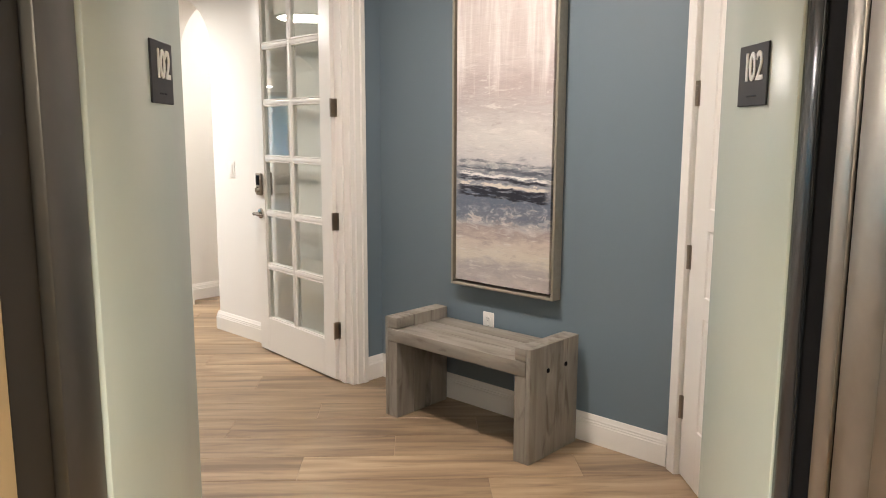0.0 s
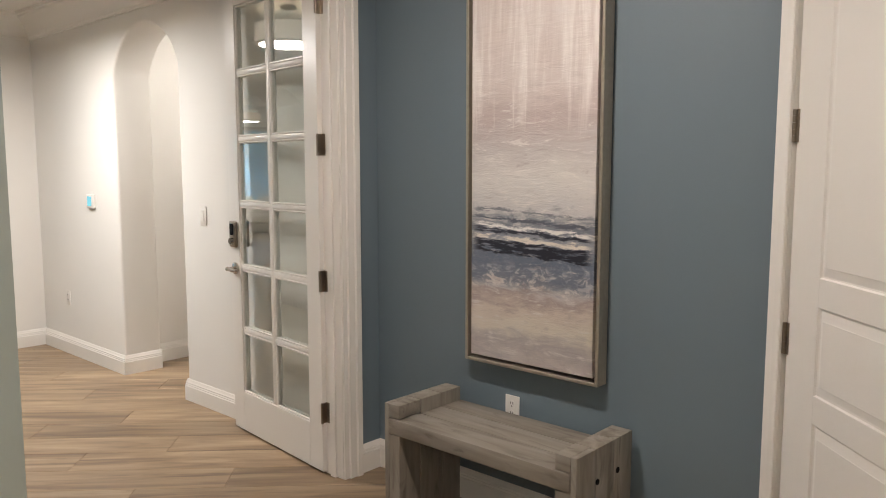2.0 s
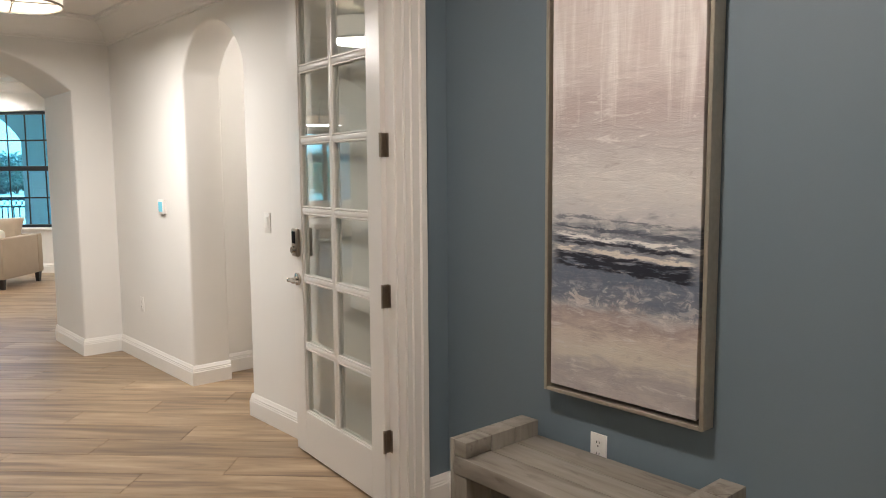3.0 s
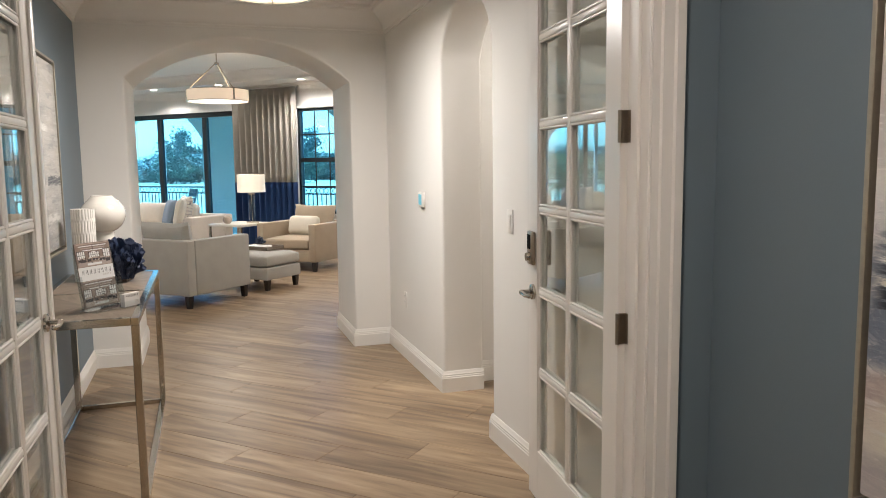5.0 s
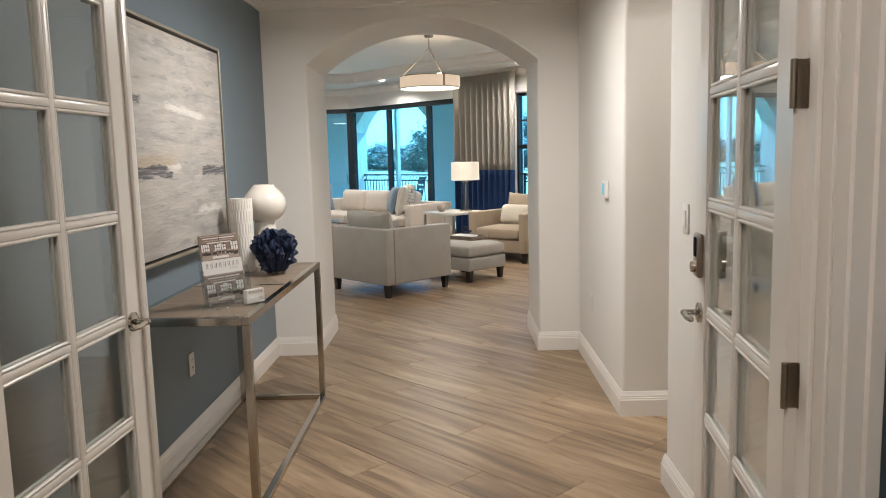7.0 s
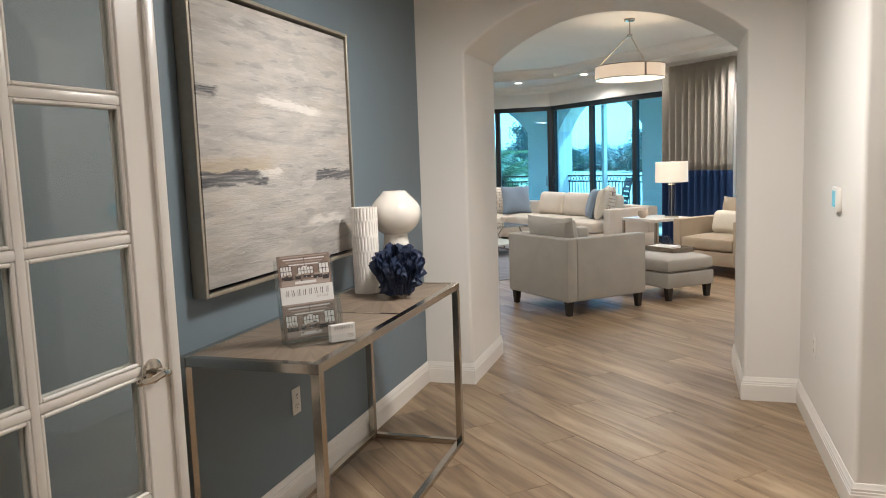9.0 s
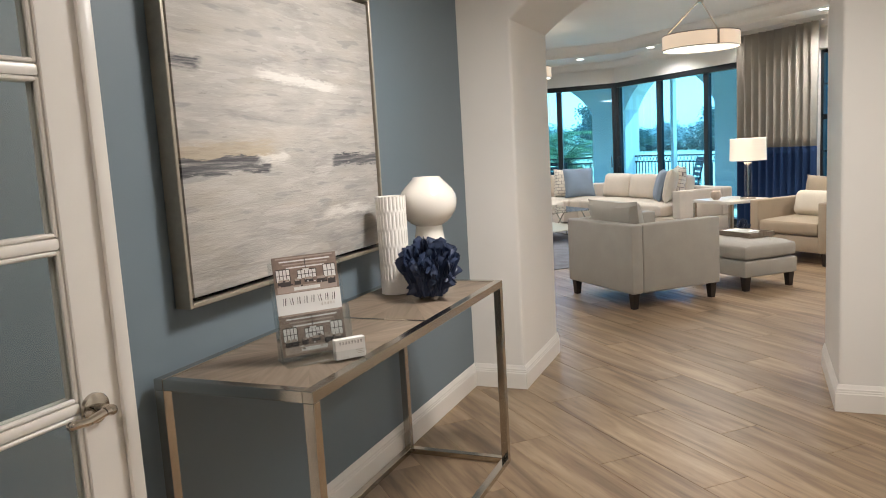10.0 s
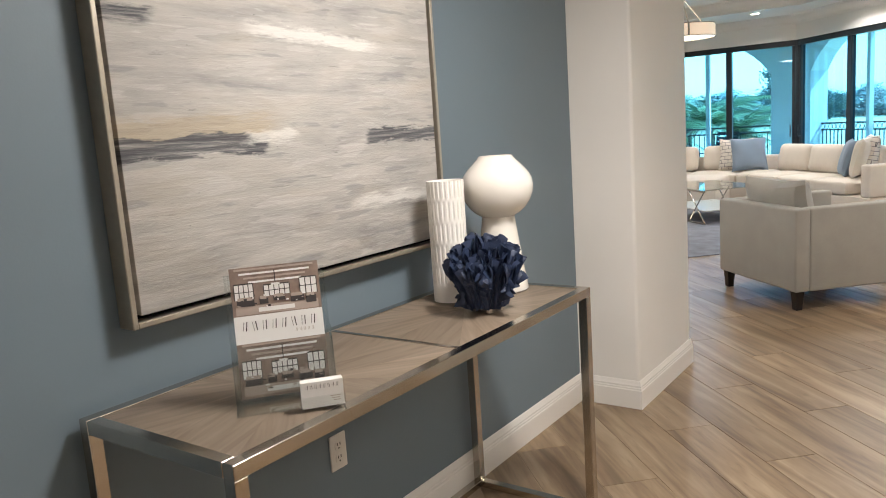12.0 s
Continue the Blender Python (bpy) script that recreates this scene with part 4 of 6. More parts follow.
# ---- foyer things ----
outlet(pose(-6.396, BLUE_Y, 0.436, 0, 0, 180), "white double wall outlet under the console table")
outlet(pose(-7.672, WHITE_Y, 0.453), "white wall outlet on the white foyer wall")
outlet(pose(-5.616, WHITE_Y, 1.19), "white rocker light switch on the white wall", True)
th = thing("thermostat", "white thermostat with a lit blue screen", "thermostat", pose(-7.155, WHITE_Y, 1.232))
part("housing", boxed((-0.052, -0.024, -0.052), (0.052, -0.0003, 0.052), 0.006, 2), PLASTIC, th)
part("screen", boxed((-0.034, -0.0255, -0.034), (0.034, -0.023, 0.036), 0.001), SCREEN, th)

painting("painting", 1.268, 1.068, 0.056, 1, pose(-6.362, BLUE_Y + 0.059, 1.544, 0, 0, 180), CANVAS_WIDE, "wide grey and cream abstract seascape in a silver frame", True)


def console_table():
    """Long console: a cuboid frame of polished square tube, veneered top in two fields."""
    x0, x1, y0, y1, h, t = -7.150, -5.590, 1.884, 2.400, 0.843, 0.032
    c = thing("console_table", "narrow polished nickel console table with oak veneer top", "console table", pose((x0 + x1) / 2, (y0 + y1) / 2, 0))
    w, d = (x1 - x0) / 2, (y1 - y0) / 2
    for sx in (-1, 1):
        for sy in (-1, 1):
            xa, xb = sorted((sx * w, sx * (w - t)))
            ya, yb = sorted((sy * d, sy * (d - t)))
            part("leg", boxed((xa, ya, 0.003), (xb, yb, h - t), 0.0015), NICKEL, c)
    for z0, z1 in ((0.003, 0.003 + t * 0.8), (h - t, h)):
        for sy in (-1, 1):
            ya, yb = sorted((sy * d, sy * (d - t)))
            a = w if z0 > 0.1 else w - t
            part("rail", boxed((-a, ya, z0), (a, yb, z1), 0.0015), NICKEL, c)
        for sx in (-1, 1):
            xa, xb = sorted((sx * w, sx * (w - t)))
            part("end_rail", boxed((xa, -d + t, z0), (xb, d - t, z1), 0.0015), NICKEL, c)
    part("centre_bar", boxed((-0.008, -d + t, h - t), (0.008, d - t, h - 0.0005), 0.001), NICKEL, c)
    # each field: eight veneer wedges that fan out from its middle
    for sx in (-1, 1):
        xa, xb = (0.008, w - t) if sx > 0 else (-w + t, -0.008)
        ya, yb = -d + t, d - t
        mx, my = (xa + xb) / 2, (ya + yb) / 2
        xs = [xa + (xb - xa) * i / 3 for i in range(4)]
        ys = [ya + (yb - ya) * i / 2 for i in range(3)]
        ring = [(x, ya) for x in xs] + [(xb, y) for y in ys[1:]] + [(x, yb) for x in reversed(xs[:-1])] + [(xa, y) for y in reversed(ys[1:-1])]
        for p, q in zip(ring, ring[1:] + ring[:1]):
            mid = ((p[0] + q[0]) / 2 - mx, (p[1] + q[1]) / 2 - my)
            turn = math.atan2(mid[1], mid[0])
            inv = pose(mx, my, h - 0.010, 0, 0, math.degrees(turn)).inverted()
            tri = [tuple((inv @ Vector((*v, h - 0.010)))[:2]) for v in ((mx, my), p, q)]
            bm = bmesh.new()
            prism(bm, tri, "z", 0, 0.0075)
            part("veneer_wedge", bm, VENEER, c, at=pose(mx, my, h - 0.010, 0, 0, math.degrees(turn)))
        part("underlay", boxed((xa, ya, h - t), (xb, yb, h - 0.0105)), DARK_WOOD, c)


console_table()
TOP = 0.8435


def fluted_vase():
    """Straight matt vase with four rows of pressed vertical flutes."""
    bm = bmesh.new()
    seg, rows, H, R = 120, 72, 0.405, 0.061
    rings = []
    for j in range(rows + 1):
        z = H * j / rows
        ring = []
        for i in range(seg):
            a = 2 * math.pi * i / seg
            r = R * (1 + 0.03 * (z / H))
            row, f = divmod((z - 0.055) / 0.072, 1.0)
            if 0 <= row < 4.4:
                k = (i + (2 if int(row) % 2 else 0)) % 5
                if k in (0, 1):
                    r -= 0.0035 * min(1.0, 6 * f, 6 * (1 - f))
            ring.append(bm.verts.new((r * math.cos(a), r * math.sin(a), z)))
        rings.append(ring)
    for r, z in ((R * 0.97, H), (R * 0.93, H - 0.004), (R * 0.90, 0.05)):
        rings.append([bm.verts.new((r * math.cos(2 * math.pi * i / seg), r * math.sin(2 * math.pi * i / seg), z)) for i in range(seg)])
    for a, b in zip(rings, rings[1:]):
        for i in range(seg):
            j = (i + 1) % seg
            bm.faces.new((a[i], a[j], b[j], b[i]))
    bm.faces.new(list(reversed(rings[0])))
    bm.faces.new(rings[-1])
    single("fluted_vase", bm, BISQUE, "tall white cylinder vase with pressed vertical flutes", "vase", pose(-6.835, 2.035, TOP))


fluted_vase()
VR, VH = 0.127, 0.471
profile = [(r * VR, z * VH) for r, z in ((0.0, 0.0), (0.73, 0.0), (0.75, 0.006), (0.72, 0.05), (0.64, 0.18), (0.56, 0.33), (0.50, 0.45), (0.455, 0.545), (0.455, 0.553), (0.62, 0.578),
                                        (0.78, 0.618), (0.91, 0.672), (0.98, 0.728), (1.0, 0.782), (0.965, 0.832), (0.875, 0.876), (0.74, 0.918), (0.60, 0.955), (0.51, 0.980), (0.475, 0.994),
                                        (0.465, 1.0), (0.445, 0.998), (0.44, 0.985), (0.60, 0.93), (0.85, 0.80), (0.0, 0.60))]
single("footed_vase", turned(profile, 56), CERAMIC, "glossy white round vase on a tapered foot", "vase", pose(-7.035, 2.115, TOP))


def coral():
    """A clump of thin wavy navy blades on a pale mineral foot."""
    c = thing("coral_ornament", "navy blue ruffled coral ornament on the console table", "ornament", pose(-6.742, 2.232, TOP))
    rnd = random.Random(4)
    bm = bmesh.new()
    for i in range(26):
        a = 2 * math.pi * i / 26
        r = rnd.uniform(0.01, 0.05)
        bmesh.ops.create_icosphere(bm, subdivisions=1, radius=rnd.uniform(0.008, 0.014), matrix=Matrix.Translation((r * math.cos(a), r * math.sin(a), 0.008)))
    for v in bm.verts:
        v.co.z = max(0.0, v.co.z)
    part("mineral_foot", bm, CORAL_BASE, c, "pale sparkling mineral foot")
    for i in range(150):
        ring_, turn = math.sqrt(rnd.uniform(0.0, 1.0)), rnd.uniform(0, 2 * math.pi)
        low = i % 4 == 0
        root = Vector((0.058 * ring_ * math.cos(turn), 0.058 * ring_ * math.sin(turn), 0.012))
        tilt = rnd.uniform(0.45, 0.95) if low else 0.44 * ring_ * rnd.uniform(0.6, 1.0)
        out = Vector((math.sin(tilt) * math.cos(turn), math.sin(tilt) * math.sin(turn), math.cos(tilt)))
        reach = rnd.uniform(0.060, 0.100) if low else 0.236 * (1 - 0.33 * ring_ ** 2) * rnd.uniform(0.86, 1.0)
        root.z += rnd.uniform(0.0, 0.09) if low else rnd.uniform(0.0, 0.01)
        spin = turn + math.pi / 2 + rnd.uniform(-0.9, 0.9)
        across = Vector((math.cos(spin), math.sin(spin), 0))
        across = (across - out * across.dot(out)).normalized()
        flat = out.cross(across)
        wide = rnd.uniform(0.016, 0.027)
        phase, waves = rnd.uniform(0, 6), rnd.uniform(2.0, 3.4)
        bm = bmesh.new()
        nu, nv, th_ = 10, 12, 0.0026
        sheets = []
        for s in (-1, 1):
            g = []
            for v in range(nv + 1):
                fv = v / nv
                blunt = 1.0 if fv < 0.72 else math.sqrt(max(0.0, 1 - ((fv - 0.72) / 0.30) ** 2))
                grow = (0.40 + 0.60 * fv ** 0.7 + 0.12 * math.sin(15 * fv + phase)) * blunt
                row = []
                for u in range(nu + 1):
                    fu = 2 * u / nu - 1
                    ruff = 0.014 * fv * math.sin(waves * 2 * fu + phase + 2 * fv) + 0.006 * fv ** 2 * math.sin(11 * fu + 2 * phase)
                    top = reach * fv * (1 - (0.06 * abs(fu) ** 2.5 + 0.03 * math.sin(9 * fu + phase)) * fv ** 3)
                    p = root + out * top + across * (wide * grow * fu) + flat * (ruff + s * th_ * (1.0 + 0.5 * fv ** 4))
                    p.z = max(0.006, p.z)
                    row.append(bm.verts.new(p))
                g.append(row)
            sheets.append(g)
        for k, g in enumerate(sheets):
            for v in range(nv):
                for u in range(nu):
                    f = (g[v][u], g[v][u + 1], g[v + 1][u + 1], g[v + 1][u])
                    bm.faces.new(f if k else tuple(reversed(f)))
        rim = [(0, u) for u in range(nu)] + [(v, nu) for v in range(nv)] + [(nv, u) for u in range(nu, 0, -1)] + [(v, 0) for v in range(nv, 0, -1)]
        for (va, ua), (vb, ub) in zip(rim, rim[1:] + rim[:1]):
            bm.faces.new((sheets[0][va][ua], sheets[0][vb][ub], sheets[1][vb][ub], sheets[1][va][ua]))
        part("blade", bm, CORAL, c).data.shade_smooth()


coral()


def room_picture(dark, mid, light, w, z0, z1, seed):
    """A small printed view of a room as plain patches: pale ceiling, bright windows with dark bars, dark furniture, pale floor."""
    rnd = random.Random(seed)
    h = z1 - z0

    def patch(to, x0, x1, a, b, lift):
        to.append(((x0 * w - w / 2, -0.0006 - 0.0003 * lift, z0 + a * h), (x1 * w - w / 2, -0.0002, z0 + b * h)))
    for k in range(4):
        patch(light if k % 2 else mid, 0.04 + 0.05 * k, 0.96 - 0.05 * k, 0.95 - 0.09 * k, 0.99 - 0.09 * k, 0)
    patch(mid, 0.02, 0.98, 0.02, 0.20, 0)
    patch(light, 0.28, 0.70, 0.06, 0.15, 1)
    for x0, x1, n, a, b in ((0.02, 0.24, 4, 0.34, 0.66), (0.36, 0.66, 5, 0.38, 0.60), (0.78, 0.98, 3, 0.34, 0.68)):
        patch(light, x0, x1, a, b, 1)
        for i in range(n + 1):
            x = x0 + (x1 - x0) * i / n
            patch(dark, x - 0.005, x + 0.005, a, b, 2)
        patch(dark, x0, x1, (a + b) / 2 - 0.008, (a + b) / 2 + 0.008, 2)
        patch(dark, x0, x1, b, b + 0.025, 2)
    for x0, x1, a, b in ((0.04, 0.24, 0.20, 0.34), (0.30, 0.40, 0.22, 0.34), (0.46, 0.60, 0.26, 0.35), (0.66, 0.82, 0.20, 0.33), (0.84, 0.96, 0.14, 0.30)):
        patch(dark, x0, x1, a, b, 3)
        patch(mid, x0 + 0.01, x1 - 0.02, b - 0.02, b + 0.05, 4)
    for i in range(22):
        x, a = rnd.uniform(0.03, 0.93), rnd.uniform(0.10, 0.42)
        patch((dark, mid, light)[i % 3], x, x + rnd.uniform(0.012, 0.05), a, a + rnd.uniform(0.012, 0.045), 5)
    patch(dark, 0.495, 0.505, 0.62, 0.92, 2)
    patch(light, 0.45, 0.55, 0.60, 0.64, 3)


def name_mark(width, height, count=8):
    """A row of plain letter-sized marks, each a hairline and a slightly thicker bar."""
    bm = bmesh.new()
    step = width / count
    for i in range(count):
        x = -width / 2 + step * (i + 0.5)
        lean_ = (0.22, -0.20, 0.06, 0.16)[i % 4] * height
        for x0, w_, tilt in ((x - step * 0.17, step * 0.022, lean_ * 0.4), (x + step * 0.15, step * 0.050, lean_ * 0.3)):
            vs = [bm.verts.new((x0 + dx + (tilt if z else -tilt), y, z * height)) for y in (-0.0003, 0.0003) for dx, z in ((-w_, 0), (w_, 0), (w_, 1), (-w_, 1))]
            for f in ((0, 1, 2, 3), (7, 6, 5, 4), (0, 4, 5, 1), (1, 5, 6, 2), (2, 6, 7, 3), (3, 7, 4, 0)):
                bm.faces.new([vs[n] for n in f])
    return bm


def brochure_stand():
    """Clear acrylic holder with a printed sheet and a small card box in front."""
    line = math.degrees(math.atan2(2.327 - 2.183, -5.956 + 5.782))
    # local x runs to the reader's right, -y faces the reader
    m = pose(-5.872, 2.248, TOP, 0, 0, line)
    b = thing("brochure_stand", "clear acrylic brochure stand with a printed interior design sheet", "brochure stand", m)
    w = 0.222
    lean = pose(0, 0.030, 0.004, -9)
    part("back", boxed((-w / 2, 0.0005, 0), (w / 2, 0.003, 0.285), 0.0005), ACRYLIC, b, at=lean)
    part("front", boxed((-w / 2, -0.032, 0), (w / 2, -0.0295, 0.125), 0.0005), ACRYLIC, b, at=lean)
    for s in (-1, 1):
        a, c = sorted((s * w / 2, s * (w / 2 - 0.0025)))
        part("side", boxed((a, -0.0295, 0.002), (c, 0.0005, 0.15), 0.0), ACRYLIC, b, at=lean)
    part("foot", boxed((-w / 2, -0.055, 0.0), (w / 2, 0.055, 0.003), 0.0005), ACRYLIC, b)
    sheet = part("printed_sheet", boxed((-0.098, -0.004, 0.006), (0.098, -0.0005, 0.298)), PAPER_PHOTO, b, "printed sheet with two room photographs", at=lean @ pose(0, 0, 0))
    dark, mid, light = [], [], []
    for z0, z1, seed in ((0.010, 0.128, 3), (0.190, 0.296, 8)):
        room_picture(dark, mid, light, 0.19, z0, z1, seed)
    for bm, mat in ((dark, INK), (mid, PHOTO_MID), (light, PAPER)):
        for lo, hi in bm:
            part("printed_patch", boxed(lo, hi), mat, sheet, at=pose(0, -0.0042, 0))
    part("title_band", boxed((-0.098, -0.0052, 0.128), (0.098, -0.0042, 0.190)), PAPER, sheet)
    part("title", name_mark(0.172, 0.021), INK, sheet, "dark name mark", at=pose(0, -0.0056, 0.156))
    part("subtitle", name_mark(0.045, 0.008, 5), PHOTO_MID, sheet, at=pose(0.055, -0.0056, 0.143))
    box_ = part("card_box", boxed((0.022, -0.082, 0.003), (0.118, -0.050, 0.030), 0.002), ACRYLIC, b)
    for i in range(6):
        part("card", boxed((0.025, -0.079 + 0.0042 * i, 0.005), (0.115, -0.0755 + 0.0042 * i, 0.062)), PAPER, box_, at=pose(0, 0, 0, 0))
    part("card_text", name_mark(0.074, 0.009), INK, box_, at=pose(0.070, -0.0793, 0.047))
    bm = bmesh.new()
    for x0, x1, z in ((0.085, 0.108, 0.026), (0.088, 0.106, 0.021), (0.092, 0.108, 0.016)):
        box(bm, (x0, -0.0796, z), (x1, -0.0790, z + 0.0012))
    part("card_lines", bm, PHOTO_MID, box_)


PAPER_PHOTO = plain("printed_photograph_paper", (0.27, 0.20, 0.165), 0.30, grain=45, vary=0.5)
PHOTO_MID = plain("grey_brown_print", (0.45, 0.37, 0.32), 0.35)
brochure_stand()


def drum_lamp(name, x, y, z, r, h, ceiling, label, chains, shade):
    """A round shade with metal rims and a diffuser, hung from a canopy."""
    d = thing(name, label, "ceiling lamp", pose(x, y, z))
    bm = bmesh.new()
    turned([(r, 0.008), (r, h - 0.008), (r - 0.004, h - 0.008), (r - 0.004, 0.008), (r, 0.008)], 64, bm)
    part("shade", bm, shade, d)
    for zz in (0.0, h - 0.010):
        part("rim", turned([(r + 0.003, zz), (r + 0.003, zz + 0.010), (r - 0.006, zz + 0.010), (r - 0.006, zz), (r + 0.003, zz)], 64), NICKEL, d)
    lift_ = 0.0 if chains else 0.05
    part("diffuser", turned([(0.0, lift_ + 0.006), (r * 0.5, lift_ + 0.004), (r - 0.008, lift_ + 0.007), (r - 0.008, lift_ + 0.011), (0.0, lift_ + 0.010)], 48), DIFFUSER, d)
    top = ceiling - z
    part("canopy", turned([(0.0, top - 0.030), (0.055, top - 0.028), (0.062, top - 0.012), (0.062, top - 0.0005), (0.0, top - 0.0005)], 32), NICKEL, d)
    part("stem", rod(bmesh.new(), (0, 0, h + (0.34 if chains else 0.0)), (0, 0, top - 0.02), 0.008, 12), NICKEL, d)
    if chains:
        part("hub", turned([(0.0, h + 0.31), (0.03, h + 0.315), (0.03, h + 0.34), (0.0, h + 0.35)], 20), NICKEL, d)
        for i in range(3):
            a = 2 * math.pi * i / 3 + 0.5
            c, s = math.cos(a), math.sin(a)
            part("arm", rod(bmesh.new(), (0.02 * c, 0.02 * s, h + 0.325), ((r - 0.01) * c, (r - 0.01) * s, h - 0.01), 0.007, 8), NICKEL, d)
            part("strap", boxed((-0.006, -0.011, 0.0), (0.002, 0.011, h), 0.001), NICKEL, d, at=pose((r + 0.004) * c, (r + 0.004) * s, 0, 0, 0, math.degrees(a)))
    else:
        for i in range(3):
            a = 2 * math.pi * i / 3
            part("arm", rod(bmesh.new(), (0, 0, 0.022), ((r - 0.006) * math.cos(a + 0.9), (r - 0.006) * math.sin(a + 0.9), 0.006), 0.005, 8), NICKEL, d)
        part("finial", turned([(0.0, 0.006), (0.009, 0.010), (0.007, 0.018), (0.016, 0.024), (0.012, 0.056), (0.0, 0.058)], 16), NICKEL, d)


drum_lamp("ceiling_lamp", *FOYER_LAMP, 2.40, 0.25, 0.155, CEIL, "round white drum ceiling lamp with polished nickel rims", False, DRUM_SHADE)


# ---- living room shell ----
GX, GY = -17.97, 1.11                   # corner of the two glass walls
SLANT = pose(GX, GY, 0, 0, 0, 45)       # x along the slanted wall, y outwards
LEFT = pose(GX, -3.4, 0, 0, 0, 90)      # x along the far wall, y outwards
LTOP, TRAY = 2.80, 2.97
W0, W1 = 4.34, 6.12                     # the sash window in the slanted wall
bm = bmesh.new()
box(bm, (0.0, 0, 2.42), (3.38, 0.2, LTOP + 0.2))
box(bm, (3.38, 0, 0), (W0, 0.2, LTOP + 0.2))
box(bm, (W0, 0, 0), (W1, 0.2, 0.665))
box(bm, (W0, 0, 2.405), (W1, 0.2, LTOP + 0.2))
box(bm, (W1, 0, 0), (8.0, 0.2, LTOP + 0.2))
structure("wall_slanted", bm, WHITE_WALL, "white living room wall with sliding glass and a sash window").matrix_basis = SLANT
bm = bmesh.new()
box(bm, (-0.2, 0.0, 2.42), (4.51, 0.2, LTOP + 0.2))
structure("wall_far", bm, WHITE_WALL, "white wall over the far sliding glass").matrix_basis = LEFT
structure("wall_south", boxed((GX - 0.2, -3.6, 0), (ARCH_BACK, -3.4, 3.0)), WHITE_WALL, "plain white living room wall")
structure("wall_living_north", boxed((-12.6, 6.66, 0), (ARCH_BACK, 6.86, 3.0)), WHITE_WALL, "plain white living room wall")
# ceiling: a soffit border round a raised tray
room = [(ARCH_BACK, -3.4), (ARCH_BACK, 6.66), (-12.42, 6.66), (GX, GY), (GX, -3.4)]
tray = [(-10.2, -2.2), (-10.2, 5.2), (-13.0, 5.2), (-16.75, 1.4), (-16.75, -2.2)]
bm = bmesh.new()
lo_o = [bm.verts.new((*p, LTOP)) for p in room]
lo_i = [bm.verts.new((*p, LTOP)) for p in tray]
hi_i = [bm.verts.new((*p, TRAY)) for p in tray]
for i in range(5):
    j = (i + 1) % 5
    bm.faces.new((lo_o[i], lo_o[j], lo_i[j], lo_i[i]))
    bm.faces.new((lo_i[i], lo_i[j], hi_i[j], hi_i[i]))
bm.faces.new(hi_i)
box(bm, (-18.3, -3.6, TRAY + 0.02), (ARCH_BACK, 6.8, TRAY + 0.1))
structure("ceiling_living", bm, CEILING_PAINT, "white living room tray ceiling", "ceiling")
bm = bmesh.new()
run_along(bm, list(reversed(room)), [(o * 0.8, LTOP + z * 0.75 - 0.001) for o, z in CROWN], -1, closed=True)
structure("trim", bm, TRIM, "white crown moulding round the living room", "crown moulding")
bm = bmesh.new()
run_along(bm, list(reversed(tray)), [(o * 0.7, TRAY + z * 0.7 - 0.001) for o, z in CROWN], -1, closed=True)
structure("trim", bm, TRIM, "white crown moulding in the ceiling tray", "crown moulding")
bm = bmesh.new()
run_along(bm, [(ARCH_BACK, -3.4), (ARCH_BACK, 2.175)], BASE, 1)
structure("baseboard", bm, TRIM, "white baseboard in the living room", "baseboard")
bm = bmesh.new()
run_along(bm, [(ARCH_BACK, 3.82), (ARCH_BACK, 6.66), (-12.42, 6.66), (-15.5, 3.58)], BASE, 1)
structure("baseboard", bm, TRIM, "white baseboard in the living room", "baseboard")


def sliding_wall(name, at, length, cuts, z1, label):
    """Framed sliding glass: outer frame, stiles at each cut, one pane a bay."""
    s = thing(name, label, "sliding door", at)
    s["kind"] = "structure"
    f = 0.055
    part("head", boxed((0, 0.03, z1 - 0.085), (length, 0.15, z1 - 0.001), 0.003), BRONZE, s)
    part("track", boxed((0, 0.03, 0.0), (length, 0.15, 0.045), 0.003), BRONZE, s)
    edges = [0.0] + list(cuts) + [length]
    for i, x in enumerate(edges):
        w = 0.045 if 0 < i < len(edges) - 1 else 0.06
        x0, x1 = max(0, x - w), min(length, x + w)
        part("stile", boxed((x0, 0.05, 0.045), (x1, 0.13, z1 - 0.085), 0.003), BRONZE, s)
    for a, b in zip(edges, edges[1:]):
        part("bottom_rail", boxed((a + 0.06, 0.06, 0.045), (b - 0.06, 0.12, 0.15), 0.003), BRONZE, s)
        ob = part("pane", boxed((a + 0.045, 0.086, 0.14), (b - 0.045, 0.094, z1 - 0.080)), TINTED, s)
        ob.visible_shadow = False
    return s


right = sliding_wall("window_1", SLANT, 3.38, (1.14, 2.26), 2.42, "dark bronze framed sliding glass doors to the terrace")
far = sliding_wall("window_2", LEFT, 4.51, (0.45, 1.45, 2.45, 3.48), 2.42, "dark bronze framed sliding glass doors to the terrace")
part("corner_post", boxed((-0.085, 0.02, 0.0), (0.001, 0.16, 2.419), 0.003), BRONZE, right)
part("corner_post", boxed((4.509, 0.02, 0.0), (4.60, 0.15, 2.419), 0.003), BRONZE, far)
for owner, x in ((right, 0.075), (far, 4.435)):
    bm = bmesh.new()
    bar(bm, [(x, 0.05, 0.92), (x, 0.0, 0.92), (x, 0.0, 1.10), (x, 0.05, 1.10)], 0.009, 8)
    part("pull_handle", bm, BRONZE, owner, "dark bronze pull handle")


